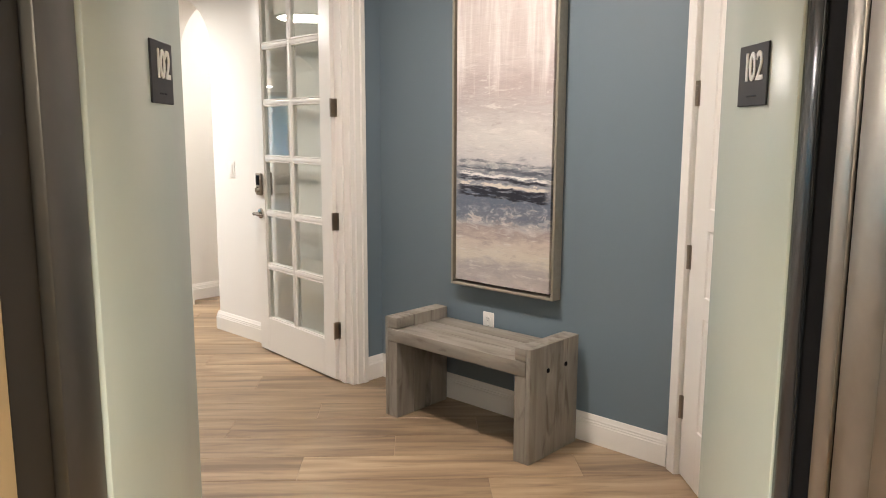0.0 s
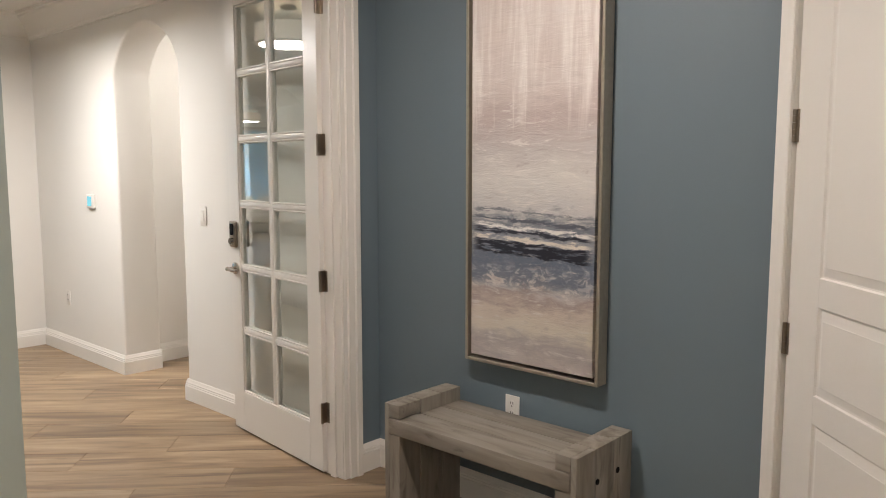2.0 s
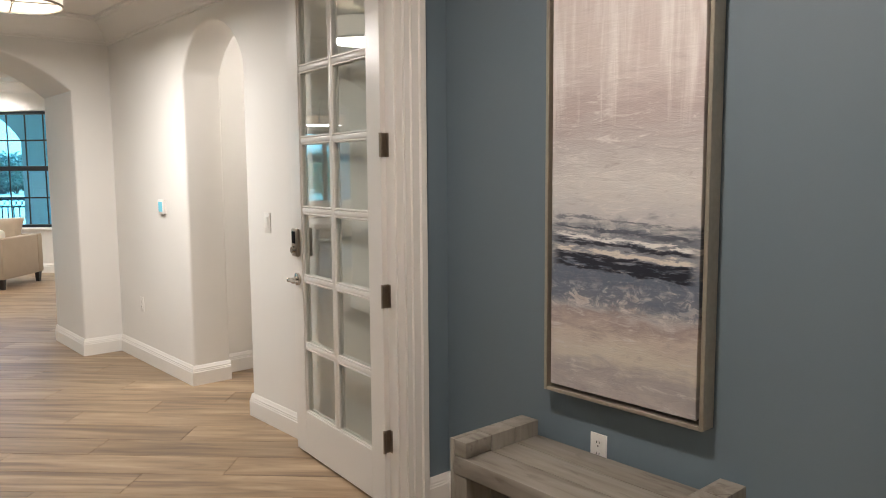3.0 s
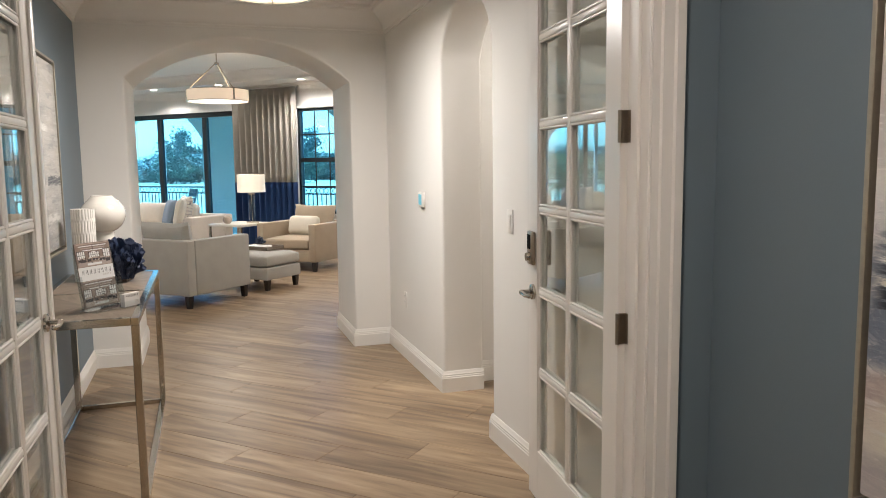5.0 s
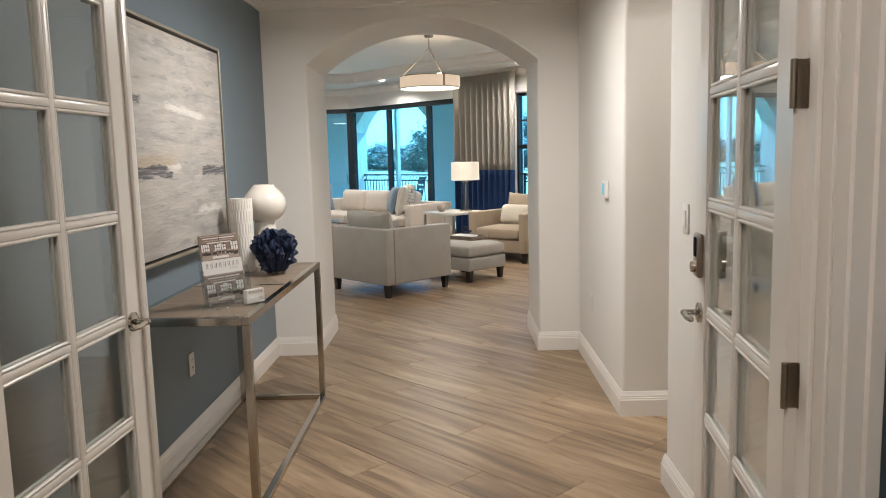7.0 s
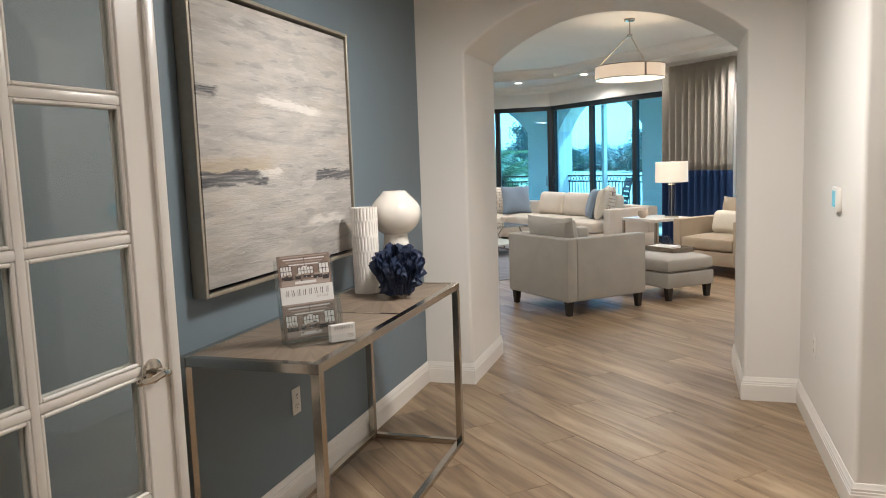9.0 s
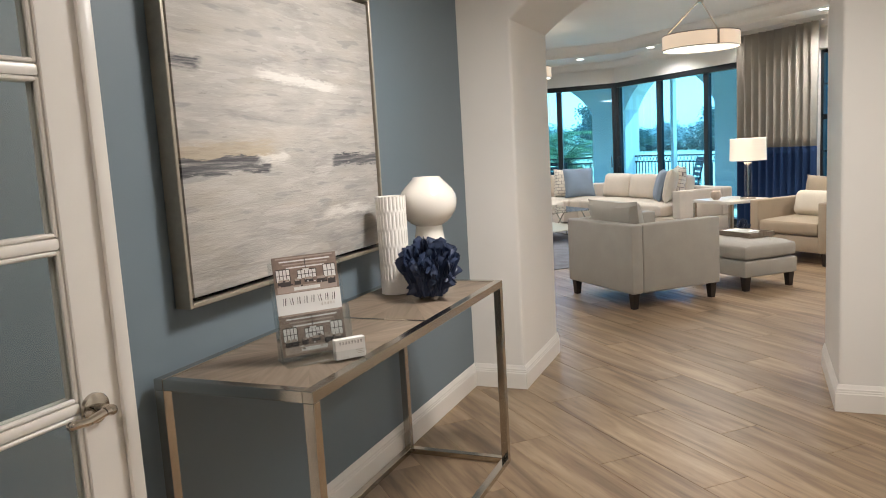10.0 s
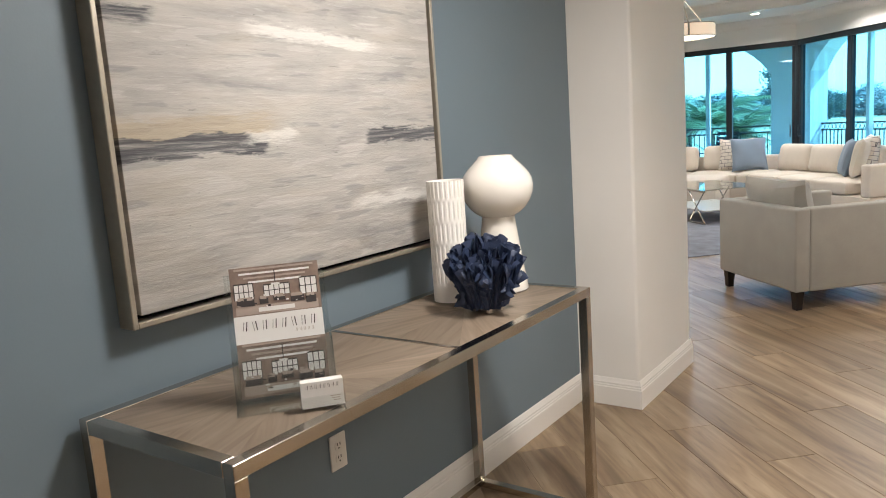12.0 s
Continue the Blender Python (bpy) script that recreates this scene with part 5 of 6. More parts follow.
def sash_window():
    s = thing("window_3", "dark framed double-hung sash window with grid", "window", SLANT)
    s["kind"] = "structure"
    z0, z1, zm = 0.675, 2.395, 1.555
    f = 0.045
    for a, b in (((W0, 0.05, z0), (W0 + f, 0.14, z1)), ((W1 - f, 0.05, z0), (W1, 0.14, z1)), ((W0 + f, 0.05, z1 - f), (W1 - f, 0.14, z1)), ((W0 + f, 0.05, z0), (W1 - f, 0.14, z0 + f))):
        part("window_frame", boxed(a, b, 0.003), BRONZE, s)
    part("meeting_rail", boxed((W0 + f, 0.045, zm - 0.035), (W1 - f, 0.135, zm + 0.035), 0.003), BRONZE, s)
    for a, b in ((z0 + f, zm - 0.035), (zm + 0.035, z1 - f)):
        ob = part("pane", boxed((W0 + f - 0.002, 0.090, a - 0.002), (W1 - f + 0.002, 0.096, b + 0.002)), TINTED, s)
        ob.visible_shadow = False
        part("muntin", boxed((W0 + f, 0.080, (a + b) / 2 - 0.012), (W1 - f, 0.089, (a + b) / 2 + 0.012)), BRONZE, s)
        for k in range(1, 6):
            x = W0 + f + (W1 - W0 - 2 * f) * k / 6
            part("muntin", boxed((x - 0.010, 0.081, a), (x + 0.010, 0.0885, b)), BRONZE, s)
    part("window_sill", boxed((W0 - 0.04, -0.045, 0.640), (W1 + 0.04, 0.05, 0.668), 0.004, 2), TRIM, s)


sash_window()


def curtain():
    """Pleated full-length curtain, taupe above and navy below, on a ceiling track."""
    c = thing("curtain", "floor-length pleated curtain, taupe with a navy lower part", "curtain", SLANT)
    a, b, n, folds = 3.10, 4.46, 300, 11
    for name, z0, z1, mat, label in (("lower_panel", 0.012, 1.195, CURTAIN_LOW, "navy blue lower curtain cloth"), ("upper_panel", 1.195, 2.735, CURTAIN_TOP, "taupe upper curtain cloth")):
        bm = bmesh.new()
        grid = []
        for k in range(13):
            z = z0 + (z1 - z0) * k / 12
            f = (z - 0.012) / 2.72
            row = []
            for i in range(n + 1):
                u = i / n
                ph = 2 * math.pi * folds * u
                amp = 0.100 * (0.85 + 0.25 * math.sin(5 * u + 2)) * (1.0 - 0.15 * f)
                x = a + (b - a) * u + 0.012 * math.sin(ph * 2 + 0.8) + 0.010 * (1 - f) * math.sin(7 * u + 1)
                y = -0.132 + amp * math.sin(ph + 0.5 * math.sin(3 * u + 1.2 * (1 - f)))
                row.append(bm.verts.new((x, y, z)))
            grid.append(row)
        for r0, r1 in zip(grid, grid[1:]):
            for i in range(n):
                bm.faces.new((r0[i], r0[i + 1], r1[i + 1], r1[i]))
        ob = part(name, bm, mat, c, label)
        s = ob.modifiers.new("cloth", "SOLIDIFY")
        s.thickness = 0.002
    part("track", boxed((a - 0.15, -0.14, 2.735), (b + 0.05, -0.09, 2.752), 0.003), TRIM, c)


curtain()
for x, y in LIVING_LIGHTS:
    downlight(x, y, LTOP if not (-16.7 < x < -10.3 and -2.1 < y < 1.3) else TRAY)
drum_lamp("pendant_lamp", *PENDANT_2, 2.300, 0.385, 0.155, TRAY, "large round linen pendant lamp over the coffee table", True, PENDANT_SHADE)
drum_lamp("pendant_lamp", *PENDANT, 2.300, 0.385, 0.155, TRAY, "large round linen pendant lamp on polished rods", True, PENDANT_SHADE)


# ---- living room furniture ----
def tapered_leg(bm, x, y, h, w=0.032):
    lo = [bm.verts.new((x + sx * w * 0.7, y + sy * w * 0.7, 0.002)) for sx, sy in ((-1, -1), (1, -1), (1, 1), (-1, 1))]
    hi = [bm.verts.new((x + sx * w, y + sy * w, h)) for sx, sy in ((-1, -1), (1, -1), (1, 1), (-1, 1))]
    bm.faces.new(list(reversed(lo)))
    bm.faces.new(hi)
    for i in range(4):
        bm.faces.new((lo[i], lo[(i + 1) % 4], hi[(i + 1) % 4], hi[i]))
    return bm


def pillow_bm(size, height=None, thick=0.085):
    """A scatter pillow with drawn-out corners and slightly hollow edges."""
    bm = bmesh.new()
    n, height = 14, height or size
    for s in (-1, 1):
        g = []
        for j in range(n + 1):
            row = []
            for i in range(n + 1):
                u, v = 2 * i / n - 1, 2 * j / n - 1
                pu = 1 - 0.085 * (1 - v * v) * abs(u) ** 3
                pv = 1 - 0.085 * (1 - u * u) * abs(v) ** 3
                y = s * thick * ((1 - u ** 4) * (1 - v ** 4)) ** 0.55 + 0.006 * math.sin(5 * u + 3 * v)
                row.append(bm.verts.new((u * pu * size / 2, y, (v * pv + 1) * height / 2)))
            g.append(row)
        for j in range(n):
            for i in range(n):
                f = (g[j][i], g[j][i + 1], g[j + 1][i + 1], g[j + 1][i])
                bm.faces.new(f if s < 0 else tuple(reversed(f)))
    bmesh.ops.remove_doubles(bm, verts=bm.verts, dist=0.0005)
    return bm


def armchair(name, at, cloth, label, w=0.98, d=0.93, h=0.714, pillow=None, back_top=None):
    """Boxy armchair with level arms and back; it faces -y."""
    c = thing(name, label, "armchair", at)
    t, leg = 0.115, 0.135
    for sx in (-1, 1):
        for sy in (-1, 1):
            part("leg", tapered_leg(bmesh.new(), sx * (w / 2 - 0.055), sy * (d / 2 - 0.055), leg), DARK_WOOD, c, "dark tapered wooden leg")
        xa, xb = sorted((sx * w / 2, sx * (w / 2 - t)))
        part("arm", boxed((xa, -d / 2, leg), (xb, d / 2 - t, h), 0.016, 3), cloth, c)
    part("backrest", boxed((-w / 2, d / 2 - t + 0.001, leg), (w / 2, d / 2, h), 0.016, 3), cloth, c)
    part("seat_base", boxed((-w / 2 + t, -d / 2 + 0.012, leg), (w / 2 - t, d / 2 - t, 0.30), 0.012, 2), cloth, c)
    part("seat_cushion", padded(bmesh.new(), (-w / 2 + t + 0.003, -d / 2 - 0.005, 0.30), (w / 2 - t - 0.003, d / 2 - t - 0.005, 0.455), 0.022, 0.045), cloth, c)
    part("back_cushion", pillow_bm(w - 2 * t - 0.03, (back_top or 0.42) + 0.03, 0.11), cloth, c, at=pose(0, d / 2 - t - 0.165, 0.462, -16))
    return c


armchair("armchair", pose(-10.965, 2.478, 0, 0, 0, 225), GREY_CLOTH, "boxy grey linen armchair with dark wooden legs")
armchair("armchair", pose(-13.20, 4.06, 0, 0, 0, 47), BEIGE_CLOTH, "boxy beige armchair with dark wooden legs by the curtain", 1.0, 0.92, 0.66, back_top=0.42)
single("pillow", padded(bmesh.new(), (-0.25, -0.07, 0), (0.25, 0.07, 0.28), 0.03, 0.065, 9), CREAM_PILLOW, "cream lumbar pillow on the beige armchair", "pillow", pose(-13.17, 4.03, 0.47, -14, 0, 47))


def ottoman():
    o = thing("ottoman", "square grey-beige upholstered ottoman with dark legs", "ottoman", pose(-11.63, 3.32, 0, 0, 0, 43))
    w, d = 0.37, 0.30
    for sx in (-1, 1):
        for sy in (-1, 1):
            part("leg", tapered_leg(bmesh.new(), sx * (w - 0.05), sy * (d - 0.05), 0.13), DARK_WOOD, o, "dark tapered wooden leg")
    part("base", boxed((-w, -d, 0.13), (w, d, 0.275), 0.014, 3), GREY_CLOTH, o)
    part("cushion", padded(bmesh.new(), (-w - 0.004, -d - 0.004, 0.278), (w + 0.004, d + 0.004, 0.425), 0.02, 0.05), GREY_CLOTH, o)


ottoman()


def serving_tray():
    m = pose(-11.76, 3.34, 0.446, 0, 0, 43)
    t = thing("serving_tray", "light wooden serving tray on the ottoman", "tray", m)
    part("base", boxed((-0.23, -0.15, 0), (0.23, 0.15, 0.012), 0.002), VENEER, t)
    for a, b in (((-0.23, -0.15, 0.012), (0.23, -0.138, 0.045)), ((-0.23, 0.138, 0.012), (0.23, 0.15, 0.045)), ((-0.23, -0.138, 0.012), (-0.218, 0.138, 0.045)), ((0.218, -0.138, 0.012), (0.23, 0.138, 0.045))):
        part("rim", boxed(a, b, 0.002), VENEER, t)
    bk = thing("book", "closed white book lying on the tray", "book", m @ pose(-0.05, 0, 0.0125, 0, 0, 8))
    part("cover", boxed((-0.14, -0.10, 0.0), (0.14, 0.10, 0.004), 0.001), PAPER, bk)
    part("pages", boxed((-0.136, -0.096, 0.004), (0.136, 0.096, 0.024)), PAPER, bk)
    part("cover", boxed((-0.14, -0.10, 0.024), (0.14, 0.10, 0.028), 0.001), PAPER, bk)
    rnd = random.Random(2)
    bm = bmesh.new()
    for i in range(60):
        a, b = rnd.uniform(0, 6.28), rnd.uniform(0, 1.45)
        v = Vector((math.cos(a) * math.cos(b), math.sin(a) * math.cos(b), math.sin(b)))
        rod(bm, v * 0.02 + Vector((0, 0, 0.03)), v * rnd.uniform(0.055, 0.085) + Vector((0, 0, 0.03)), 0.014, 6, 0.006)
    for v in bm.verts:
        v.co.z = max(0, v.co.z)
    single("coral_ornament", bm, CORAL, "small navy blue coral ball on a white book", "ornament", m @ pose(-0.04, 0.02, 0.041))


serving_tray()


def end_table():
    e = thing("side_table", "square metal side table with a pale top", "side table", pose(-13.78, 3.17, 0, 0, 0, 45))
    w, h = 0.31, 0.63
    part("tabletop", boxed((-w, -w, h - 0.035), (w, w, h), 0.003, 2), CREAM_TOP, e)
    for sx in (-1, 1):
        for sy in (-1, 1):
            xa, xb = sorted((sx * w, sx * (w - 0.03)))
            ya, yb = sorted((sy * w, sy * (w - 0.03)))
            part("leg", boxed((xa, ya, 0.002), (xb, yb, h - 0.035), 0.002), NICKEL, e)
        xa, xb = sorted((sx * w, sx * (w - 0.03)))
        part("stretcher", boxed((xa, -w + 0.03, 0.05), (xb, w - 0.03, 0.075), 0.002), NICKEL, e)


CREAM_TOP = plain("pale_lacquered_top", (0.60, 0.56, 0.50), 0.3)
end_table()
lamp = thing("table_lamp", "table lamp with clear column and white drum shade", "table lamp", pose(-13.72, 3.36, 0.631))
part("base", boxed((-0.085, -0.085, 0.0), (0.085, 0.085, 0.025), 0.003, 2), NICKEL, lamp)
part("column", boxed((-0.042, -0.042, 0.025), (0.042, 0.042, 0.42), 0.004, 2), ACRYLIC, lamp)
part("rod", rod(bmesh.new(), (0, 0, 0.025), (0, 0, 0.70), 0.006, 10), NICKEL, lamp)
part("cap", boxed((-0.046, -0.046, 0.42), (0.046, 0.046, 0.435), 0.003), NICKEL, lamp)
part("shade", turned([(0.205, 0.455), (0.200, 0.715), (0.196, 0.715), (0.201, 0.455), (0.205, 0.455)], 40), SHADE, lamp)
part("spider", rod(bmesh.new(), (-0.198, 0, 0.70), (0.198, 0, 0.70), 0.003, 8), NICKEL, lamp)
single("round_ornament", turned([(0.0, 0.0), (0.035, 0.0), (0.06, 0.03), (0.066, 0.06), (0.055, 0.095), (0.03, 0.112), (0.022, 0.115), (0.0, 0.108)], 24), CORAL_BASE, "small round ribbed ornament on the side table", "ornament", pose(-13.72, 3.0, 0.631))


def sofa():
    """Sectional along both glass walls: two runs, loose back cushions."""
    s = thing("sectional_sofa", "large cream sectional sofa along the glass walls", "sofa")
    run_a = SLANT @ pose(0.10, -0.22, 0)         # x along the slanted glass, -y into the room
    L = 3.0
    part("plinth", boxed((0.0, -0.96, 0.06), (L, 0, 0.26), 0.02, 2), CREAM_CLOTH, s, at=run_a)
    part("back", boxed((-0.05, -0.20, 0.26), (L, 0, 0.66), 0.03, 3), CREAM_CLOTH, s, at=run_a)
    part("arm", boxed((L - 0.16, -0.96, 0.26), (L, -0.20, 0.655), 0.025, 3), CREAM_CLOTH, s, at=run_a)
    run_b = pose(GX + 0.22, GY - 0.12, 0, 0, 0, 90)    # x along +y, -y into the room
    part("plinth", boxed((-3.6, -0.98, 0.06), (-0.02, 0, 0.26), 0.02, 2), CREAM_CLOTH, s, at=run_b)
    part("back", boxed((-3.6, -0.20, 0.26), (0.02, 0, 0.66), 0.03, 3), CREAM_CLOTH, s, at=run_b)
    for k in range(3):
        x0 = 0.46 + k * 0.72
        part("seat_cushion", padded(bmesh.new(), (x0, -0.98, 0.262), (x0 + 0.71, -0.20, 0.44), 0.02, 0.05), CREAM_CLOTH, s, at=run_a)
        part("back_cushion", padded(bmesh.new(), (-0.345, -0.10, 0), (0.345, 0.10, 0.40), 0.03, 0.08, 9), CREAM_CLOTH, s, at=run_a @ pose(x0 + 0.345 - 0.12, -0.33, 0.445, -10))
        x0 = -0.60 - k * 0.86
        part("seat_cushion", padded(bmesh.new(), (x0 - 0.72, -1.0, 0.262), (x0 + 0.10, -0.20, 0.44), 0.02, 0.05), CREAM_CLOTH, s, at=run_b)
        part("back_cushion", padded(bmesh.new(), (-0.38, -0.10, 0), (0.38, 0.10, 0.40), 0.03, 0.08, 9), CREAM_CLOTH, s, at=run_b @ pose(x0 - 0.18, -0.33, 0.445, -10))
    part("corner_cushion", padded(bmesh.new(), (-0.50, -1.0, 0.262), (0.0, -0.20, 0.44), 0.02, 0.05), CREAM_CLOTH, s, at=run_b)
    chaise = pose(-16.80, 0.35, 0)
    part("chaise_base", boxed((0, -0.75, 0.06), (0.80, 0.05, 0.26), 0.02, 2), CREAM_CLOTH, s, at=chaise)
    part("chaise_cushion", padded(bmesh.new(), (-0.02, -0.76, 0.262), (0.82, 0.06, 0.43), 0.02, 0.05), CREAM_CLOTH, s, at=chaise)
    return run_a, run_b


RUN_A, RUN_B = sofa()


def pillow(at, cloth, label, size=0.50):
    single("pillow", pillow_bm(size), cloth, label, "pillow", at, "sofa pillows")


def lattice_cloth(name):
    k = Mat(name, (0.66, 0.60, 0.52), 0.9)
    v = k.coords((1, 1, 1))
    n = k.node("ShaderNodeTexBrick", {"Vector": k.coords((1, 1, 1), (radians(90), 0, 0)), "Color1": (0.68, 0.62, 0.54, 1), "Color2": (0.64, 0.58, 0.50, 1), "Mortar": (0.13, 0.12, 0.13, 1), "Scale": 9.0, "Mortar Size": 0.03, "Brick Width": 0.9, "Row Height": 0.5})
    k.link(n.outputs["Color"], "Base Color")
    return k.m


LATTICE = lattice_cloth("lattice_print_cloth")
pillow(RUN_B @ pose(-0.62, -0.52, 0.45, -16, 0, 4), LATTICE, "cream pillow with a dark lattice print", 0.52)
pillow(RUN_B @ pose(-0.36, -0.66, 0.45, -20, 0, 24), BLUE_CLOTH, "slate blue scatter pillow on the sofa corner", 0.54)
pillow(RUN_A @ pose(2.02, -0.58, 0.45, -18, 0, -32), BLUE_CLOTH, "slate blue scatter pillow beside cream ones", 0.50)
pillow(RUN_A @ pose(2.30, -0.60, 0.45, -14, 0, -50), CREAM_PILLOW, "plain cream scatter pillow by the sofa arm", 0.52)
pillow(RUN_A @ pose(2.24, -0.42, 0.45, -12, 0, -30), LATTICE, "cream pillow with a dark lattice print", 0.54)


def coffee_table():
    c = thing("coffee_table", "low glass-topped coffee table with crossed chrome legs", "coffee table", pose(-14.95, 0.62, 0, 0, 0, 45))
    w, d, h = 0.60, 0.42, 0.45
    part("glass_top", boxed((-w, -d, h - 0.012), (w, d, h), 0.003), TABLE_GLASS, c)
    part("shelf", boxed((-w + 0.05, -d + 0.05, 0.17), (w - 0.05, d - 0.05, 0.185), 0.003), CREAM_TOP, c)
    for sy in (-1, 1):
        part("top_rail", boxed((-w, min(sy * d, sy * (d - 0.02)), h - 0.034), (w, max(sy * d, sy * (d - 0.02)), h - 0.013), 0.002), NICKEL, c)
        part("foot_rail", boxed((-w, min(sy * d, sy * (d - 0.02)), 0.012), (w, max(sy * d, sy * (d - 0.02)), 0.032), 0.002), NICKEL, c)
        for a, b in ((-w + 0.01, -w + 0.40), (w - 0.01, w - 0.40), (-w + 0.40, -w + 0.02), (w - 0.40, w - 0.02)):
            part("leg", rod(bmesh.new(), (a, sy * (d - 0.01), 0.03), (b, sy * (d - 0.01), h - 0.03), 0.008, 8), NICKEL, c)


single("rug", boxed((-1.9, -1.45, 0.0005), (1.9, 1.45, 0.010), 0.004, 2), RUG, "blue-grey woven rug under the coffee table", "rug", pose(-14.35, 0.75, 0, 0, 0, 45))
coffee_table()


# ---- outdoors ----
structure("ground", boxed((-900, -900, -0.75), (-18.9, 900, -0.62)), GRASS, "mown golf course grass to the horizon", "ground")
bm = bmesh.new()
prism(bm, [(-18.17, -7.2), (-18.17, 1.19), (-11.0, 8.36), (-11.0, 12.55), (-23.1, 0.45), (-23.1, -7.2)], "z", -0.62, -0.02)
structure("pavement", bm, PAVER, "pale paved covered terrace", "terrace")
bm = bmesh.new()
prism(bm, [(-18.17, -7.2), (-18.17, 1.19), (-11.0, 8.36), (-11.0, 12.55), (-23.1, 0.45), (-23.1, -7.2)], "z", 2.95, 3.3)
structure("ceiling_terrace", bm, STUCCO, "stucco ceiling of the covered terrace", "ceiling")


def loggia(at, bays, length, label):
    """Stucco piers and arches at the terrace's edge, a slim post in the middle of each bay; local x along it, y outwards."""
    l = thing("loggia", label, "arcade", at)
    edges = [-0.0] + [(bays[i][1] + bays[i + 1][0]) / 2 for i in range(len(bays) - 1)] + [length]
    for (a, b), lo, hi in zip(bays, edges, edges[1:]):
        bm = bmesh.new()
        outline = [(lo, 0.0), (a, 0.0)] + arch_line(a, b, 2.10, 2.90, 18) + [(b, 0.0), (hi, 0.0), (hi, 2.97), (lo, 2.97)]
        prism(bm, outline, "y", -0.20, 0.20)
        part("arch", bm, STUCCO, l)
        part("screen_post", boxed(((a + b) / 2 - 0.045, -0.05, 0.0), ((a + b) / 2 + 0.045, 0.05, 2.895), 0.006), STUCCO, l)


def railing(at, length, label):
    """Iron railing with balusters and a band of rings under the top rail."""
    r = thing("terrace_railing", label, "railing", at)
    for z in (0.10, 0.86, 1.00):
        part("rail", boxed((0, -0.02, z), (length, 0.02, z + 0.03), 0.003), IRON, r)
    n = int(length / 0.115)
    ring = None
    for i in range(n):
        x = (i + 0.5) * length / n
        part("baluster", boxed((x - 0.008, -0.008, 0.13), (x + 0.008, 0.008, 0.86)), IRON, r)
        pts = [(0.052 * math.cos(2 * math.pi * k / 12), 0, 0.052 * math.sin(2 * math.pi * k / 12)) for k in range(13)]
        if ring is None:
            ring = part("ring", bar(bmesh.new(), pts, 0.006, 5), IRON, r, at=pose(x, 0, 0.945))
        else:
            o = new("ring", ring.data)
            o.parent, o.matrix_basis = r, pose(x, 0, 0.945)
    for x in (0.0, length / 2, length):
        part("post", boxed((x - 0.025, -0.025, -0.02), (x + 0.025, 0.025, 1.06), 0.003), IRON, r)


OUT_A = pose(-22.8, 0.4, -0.02, 0, 0, 45)
OUT_B = pose(-22.8, -7.0, -0.02, 0, 0, 90)
loggia(OUT_A, [(0.51, 3.45), (4.45, 7.39), (8.39, 11.33)], 11.9, "cream stucco arches along the slanted terrace edge")
loggia(OUT_B, [(0.20, 3.00), (4.00, 6.79)], 7.4, "cream stucco arches along the far terrace edge")
railing(OUT_A @ pose(0.25, 0.08, 0), 11.4, "black iron terrace railing with a band of rings")
railing(OUT_B @ pose(0.0, 0.08, 0), 7.3, "black iron terrace railing with a band of rings")


def tree(x, y, height, seed, group="trees beyond the lawn"):
    """A tapered trunk with limbs and a crown of many small leaf clumps."""
    rnd = random.Random(seed)
    t = thing("tree", "leafy green tree beyond the lawn", "tree", pose(x, y, -0.62), group)
    bm = bmesh.new()
    rod(bm, (0, 0, 0), (0, 0, height * 0.55), height * 0.022, 8, height * 0.012)
    tips = []
    for i in range(15):
        a = rnd.uniform(0, 6.28)
        z = height * rnd.uniform(0.12, 0.4)
        tip = Vector((math.cos(a) * height * rnd.uniform(0.15, 0.34), math.sin(a) * height * rnd.uniform(0.15, 0.34), height * rnd.uniform(0.22, 0.92)))
        rod(bm, (0, 0, z), tip, height * 0.010, 6, height * 0.003)
        tips.append(tip)
    part("trunk", bm, BARK, t)
    verts, faces = [], []
    for tip in tips + [Vector((0, 0, height * 0.8))]:
        for i in range(210):
            d = Vector((rnd.gauss(0, 1), rnd.gauss(0, 1), rnd.gauss(0, 0.75)))
            p = tip + d * height * 0.085
            s = height * rnd.uniform(0.016, 0.038)
            n1 = Vector((rnd.uniform(-1, 1), rnd.uniform(-1, 1), rnd.uniform(-1, 1))).normalized()
            n2 = n1.orthogonal().normalized()
            k = len(verts)
            verts += [p + n1 * s, p + n2 * s * 0.6, p - n1 * s, p - n2 * s * 0.6]
            faces.append((k, k + 1, k + 2, k + 3))
    mesh = bpy.data.meshes.new("crown")
    mesh.from_pydata([tuple(v) for v in verts], [], faces)
    mesh.materials.append(HAZY_LEAF)
    ob = new("crown", mesh)
    ob.parent = t
    return t


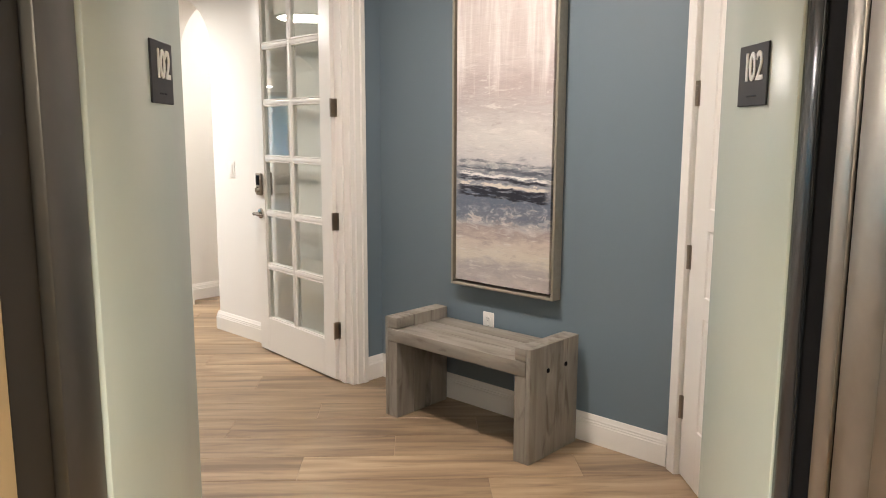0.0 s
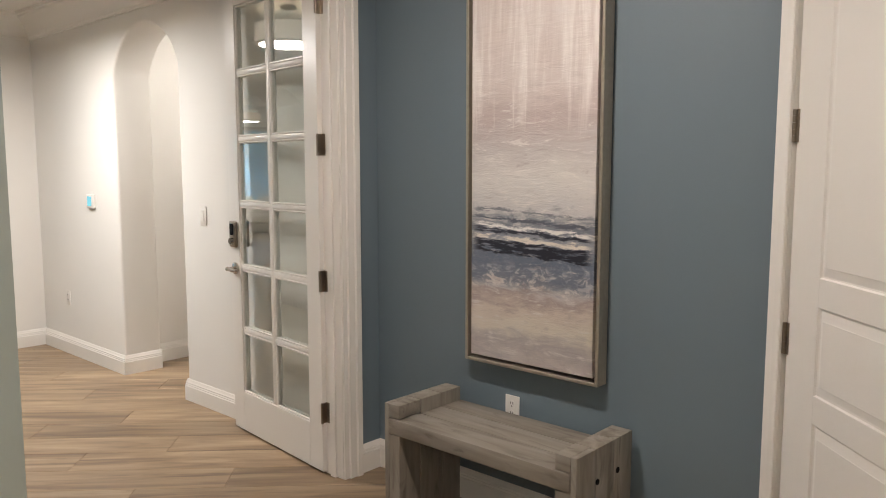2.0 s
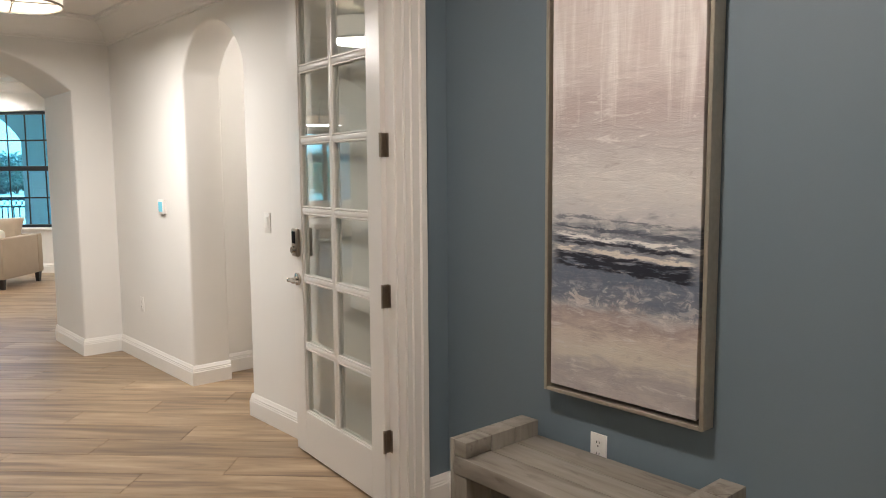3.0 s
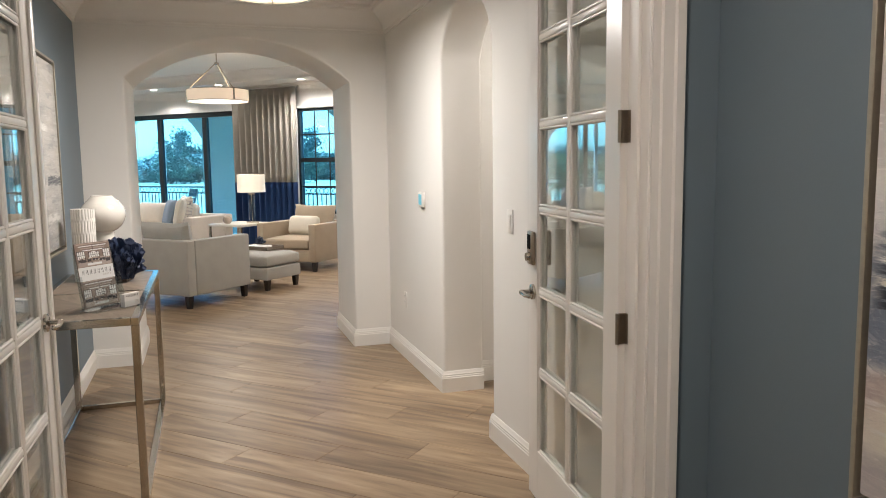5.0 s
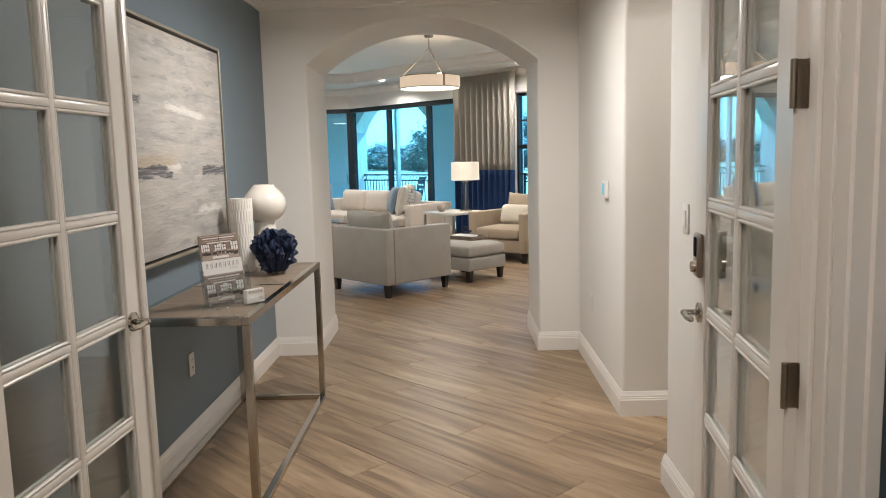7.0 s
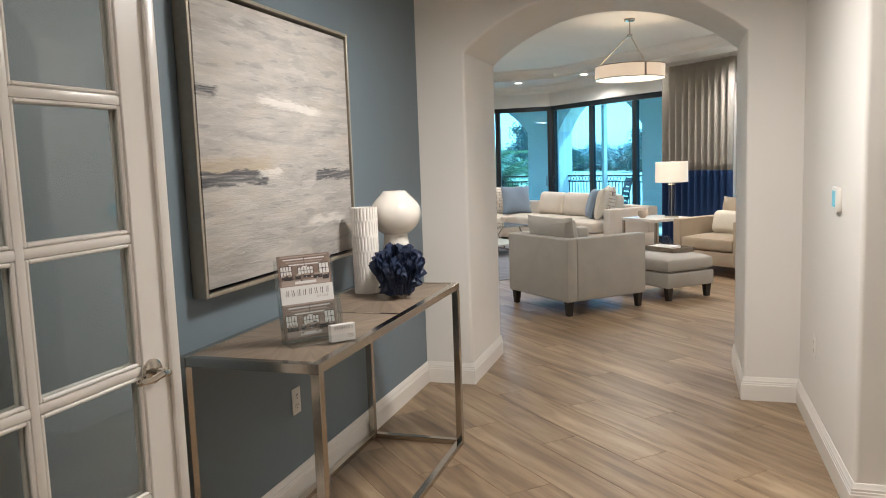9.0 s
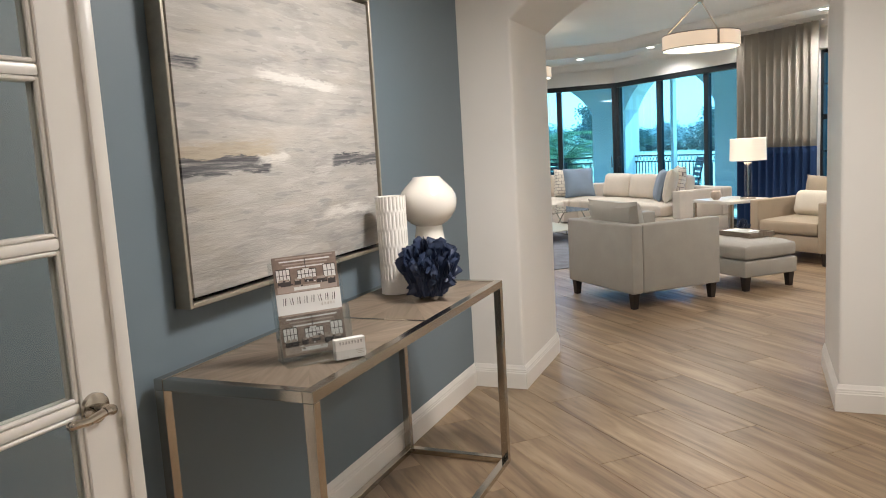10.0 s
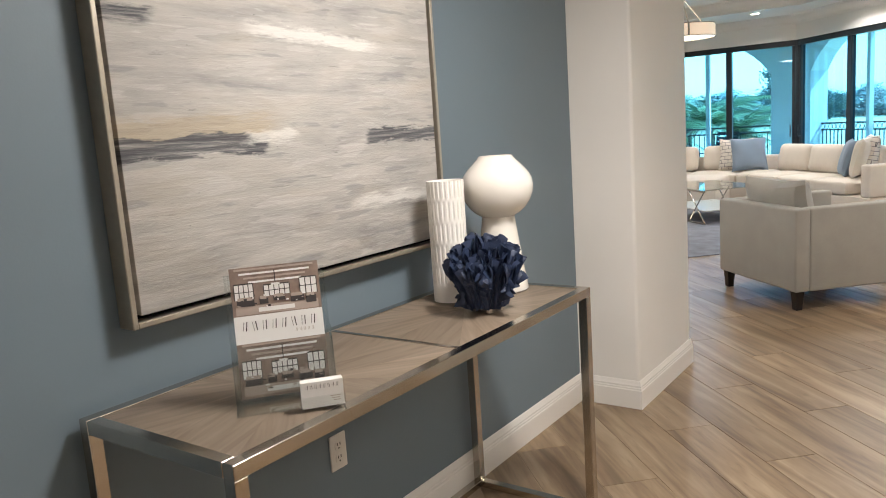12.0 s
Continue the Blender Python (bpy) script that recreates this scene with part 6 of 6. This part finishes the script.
def palm(x, y, h, seed):
    """A palm: ringed trunk and arching fronds with leaflets."""
    rnd = random.Random(seed)
    t = thing("palm_tree", "green palm with arching fronds beside the terrace", "palm", pose(x, y, -0.62), "palms by the terrace")
    part("trunk", turned([(0.11 + 0.012 * (i % 2), h * i / 12) for i in range(13)], 10), BARK, t)
    for i in range(24):
        a, lift = rnd.uniform(0, 6.28), rnd.uniform(0.1, 1.3)
        L = rnd.uniform(1.5, 2.3)
        pts = []
        for k in range(11):
            f = k / 10
            pts.append(Vector((math.cos(a) * L * f * math.cos(lift * (1 - f)), math.sin(a) * L * f * math.cos(lift * (1 - f)), h + L * (math.sin(lift) * f - 0.55 * f * f))))
        bm = bmesh.new()
        bar(bm, pts, 0.010, 4)
        side = Vector((-math.sin(a), math.cos(a), 0))
        for k in range(1, 11):
            for m in range(3):
                p = pts[k - 1].lerp(pts[k], m / 3)
                along = (pts[k] - pts[k - 1]).normalized()
                ln = 0.42 * (1 - 0.6 * k / 11)
                for s in (-1, 1):
                    tip = p + side * s * ln * 0.8 + along * ln * 0.6 - Vector((0, 0, 0.10))
                    b = along * 0.018
                    v = [bm.verts.new(q) for q in (p - b, p + b, tip)]
                    bm.faces.new(v)
        part("frond", bm, PALM, t)


rnd = random.Random(11)
first = [tree(-112, 0, 7.0, 1), tree(-114, 16, 7.6, 2), tree(-110, 36, 6.6, 3), tree(-108, -18, 7.3, 4)]
for i in range(110):
    a = radians(122 + 1.06 * i)
    dist = rnd.uniform(78, 118)
    src = first[i % 4]
    x, y = -14 + dist * math.cos(a), 1 + dist * math.sin(a)
    k = rnd.uniform(0.50, 0.72)
    c = copy_thing(src, pose(x, y, -0.62 - 1.3 * k, 0, 0, rnd.uniform(0, 360)))
    c.scale = (k * 1.5, k * 1.5, k * rnd.uniform(0.85, 1.1))
for i in range(120):
    a = radians(118 + 1.02 * i)
    dist = rnd.uniform(96, 108)
    k = rnd.uniform(0.42, 0.62)
    c = copy_thing(first[(i * 7) % 4], pose(-14 + dist * math.cos(a), 1 + dist * math.sin(a), -0.62 - 0.8 * k, 0, 0, rnd.uniform(0, 360)))
    c.scale = (k * 1.7, k * 1.7, k)
palm(-25.7, -1.7, 1.3, 21)
palm(-26.5, -2.6, 1.6, 22)
palm(-27.4, -3.5, 1.7, 23)
palm(-26.2, -4.6, 1.4, 24)


def terrace_chair(at):
    """Slatted metal chair on the terrace."""
    c = thing("terrace_chair", "dark metal slatted chair on the terrace", "chair", at, "terrace chairs")
    for sx in (-1, 1):
        part("front_leg", rod(bmesh.new(), (sx * 0.25, -0.25, 0.002), (sx * 0.24, -0.22, 0.62), 0.014, 8), IRON, c)
        part("back_leg", rod(bmesh.new(), (sx * 0.25, 0.30, 0.002), (sx * 0.23, 0.24, 0.62), 0.014, 8), IRON, c)
        part("back_post", rod(bmesh.new(), (sx * 0.23, 0.22, 0.42), (sx * 0.22, 0.36, 1.02), 0.014, 8), IRON, c)
        part("arm", boxed((sx * 0.24 - 0.025, -0.26, 0.62), (sx * 0.24 + 0.025, 0.28, 0.64), 0.004), IRON, c)
    for i in range(6):
        y = -0.22 + 0.085 * i
        part("seat_slat", boxed((-0.23, y - 0.03, 0.42), (0.23, y + 0.03, 0.435), 0.003), IRON, c)
    for i in range(6):
        z = 0.50 + 0.095 * i
        part("back_slat", boxed((-0.22, -0.012, -0.035), (0.22, 0.0, 0.035), 0.003), IRON, c, at=pose(0, 0.245 + (z - 0.5) * 0.235, z, -13))


terrace_chair(pose(-19.6, -0.55, -0.018, 0, 0, 70))
terrace_chair(pose(-19.2, 2.15, -0.018, 0, 0, 20))


# ---- floor planks, last ----
PW, PL, S0, U0 = 0.2315, 1.22, 4.53, -0.29
structure("floor", boxed((-19.0, -4.0, -0.06), (0.6, 7.2, -0.0025)), GROUT, "pale grout bed under the wood-look plank floor", "floor")
floor_ob = bpy.data.objects["floor"]
plank_mesh = finish("plank", boxed((0.0009, 0.0009, -0.008), (PL - 0.0009, PW - 0.0009, 0.0), 0.0012), FLOOR)
verts, faces = [], []


def inside(x, y):
    """Whether a plank's middle may lie in the lobby, lift doorway, foyer, side hall or living room."""
    if (-x + y) * Q < 2.56 or y > 4.45 and x > -5.4 or y > 6.9:
        return ""
    if x > -9.6:
        return "near" if -4.9 < x or (1.5 < y < 4.4) else ("near" if -7.1 < x < -5.4 and y < 6.7 else ("far" if x < -8.7 else ""))
    return "far" if (y - x) < 20.2 else ""


count = 0
for row in range(-10, 62):
    s = S0 + row * PW
    start = U0 + (row * PL / 3) % PL
    for k in range(-19, 8):
        u = start + k * PL
        mu, ms = u + PL / 2, s + PW / 2
        x, y = (mu - ms) * Q, (mu + ms) * Q
        if x > 0.6 or x < -18.6 or y < -3.9 or y > 7.1:
            continue
        zone = inside(x, y)
        if not zone:
            continue
        if zone == "near" and count < 300:
            count += 1
            o = new("plank", plank_mesh)
            o.parent = floor_ob
            o.matrix_basis = pose(u * Q - s * Q, u * Q + s * Q, 0, 0, 0, 45)
        else:
            g = 0.0009
            n = len(verts)
            verts += [(u + g, s + g, 0), (u + PL - g, s + g, 0), (u + PL - g, s + PW - g, 0), (u + g, s + PW - g, 0)]
            verts += [(a, b, -0.008) for a, b, c in verts[n:n + 4]]
            faces += [(n, n + 1, n + 2, n + 3)] + [(n + i, n + 4 + i, n + 4 + (i + 1) % 4, n + (i + 1) % 4) for i in range(4)]
mesh = bpy.data.meshes.new("planks")
mesh.from_pydata(verts, [], faces)
mesh.materials.append(FLOOR_FAR)
ob = new("planks", mesh)
ob.parent = floor_ob
ob.matrix_basis = DIAGONAL
tagged(ob, kind="stuff")
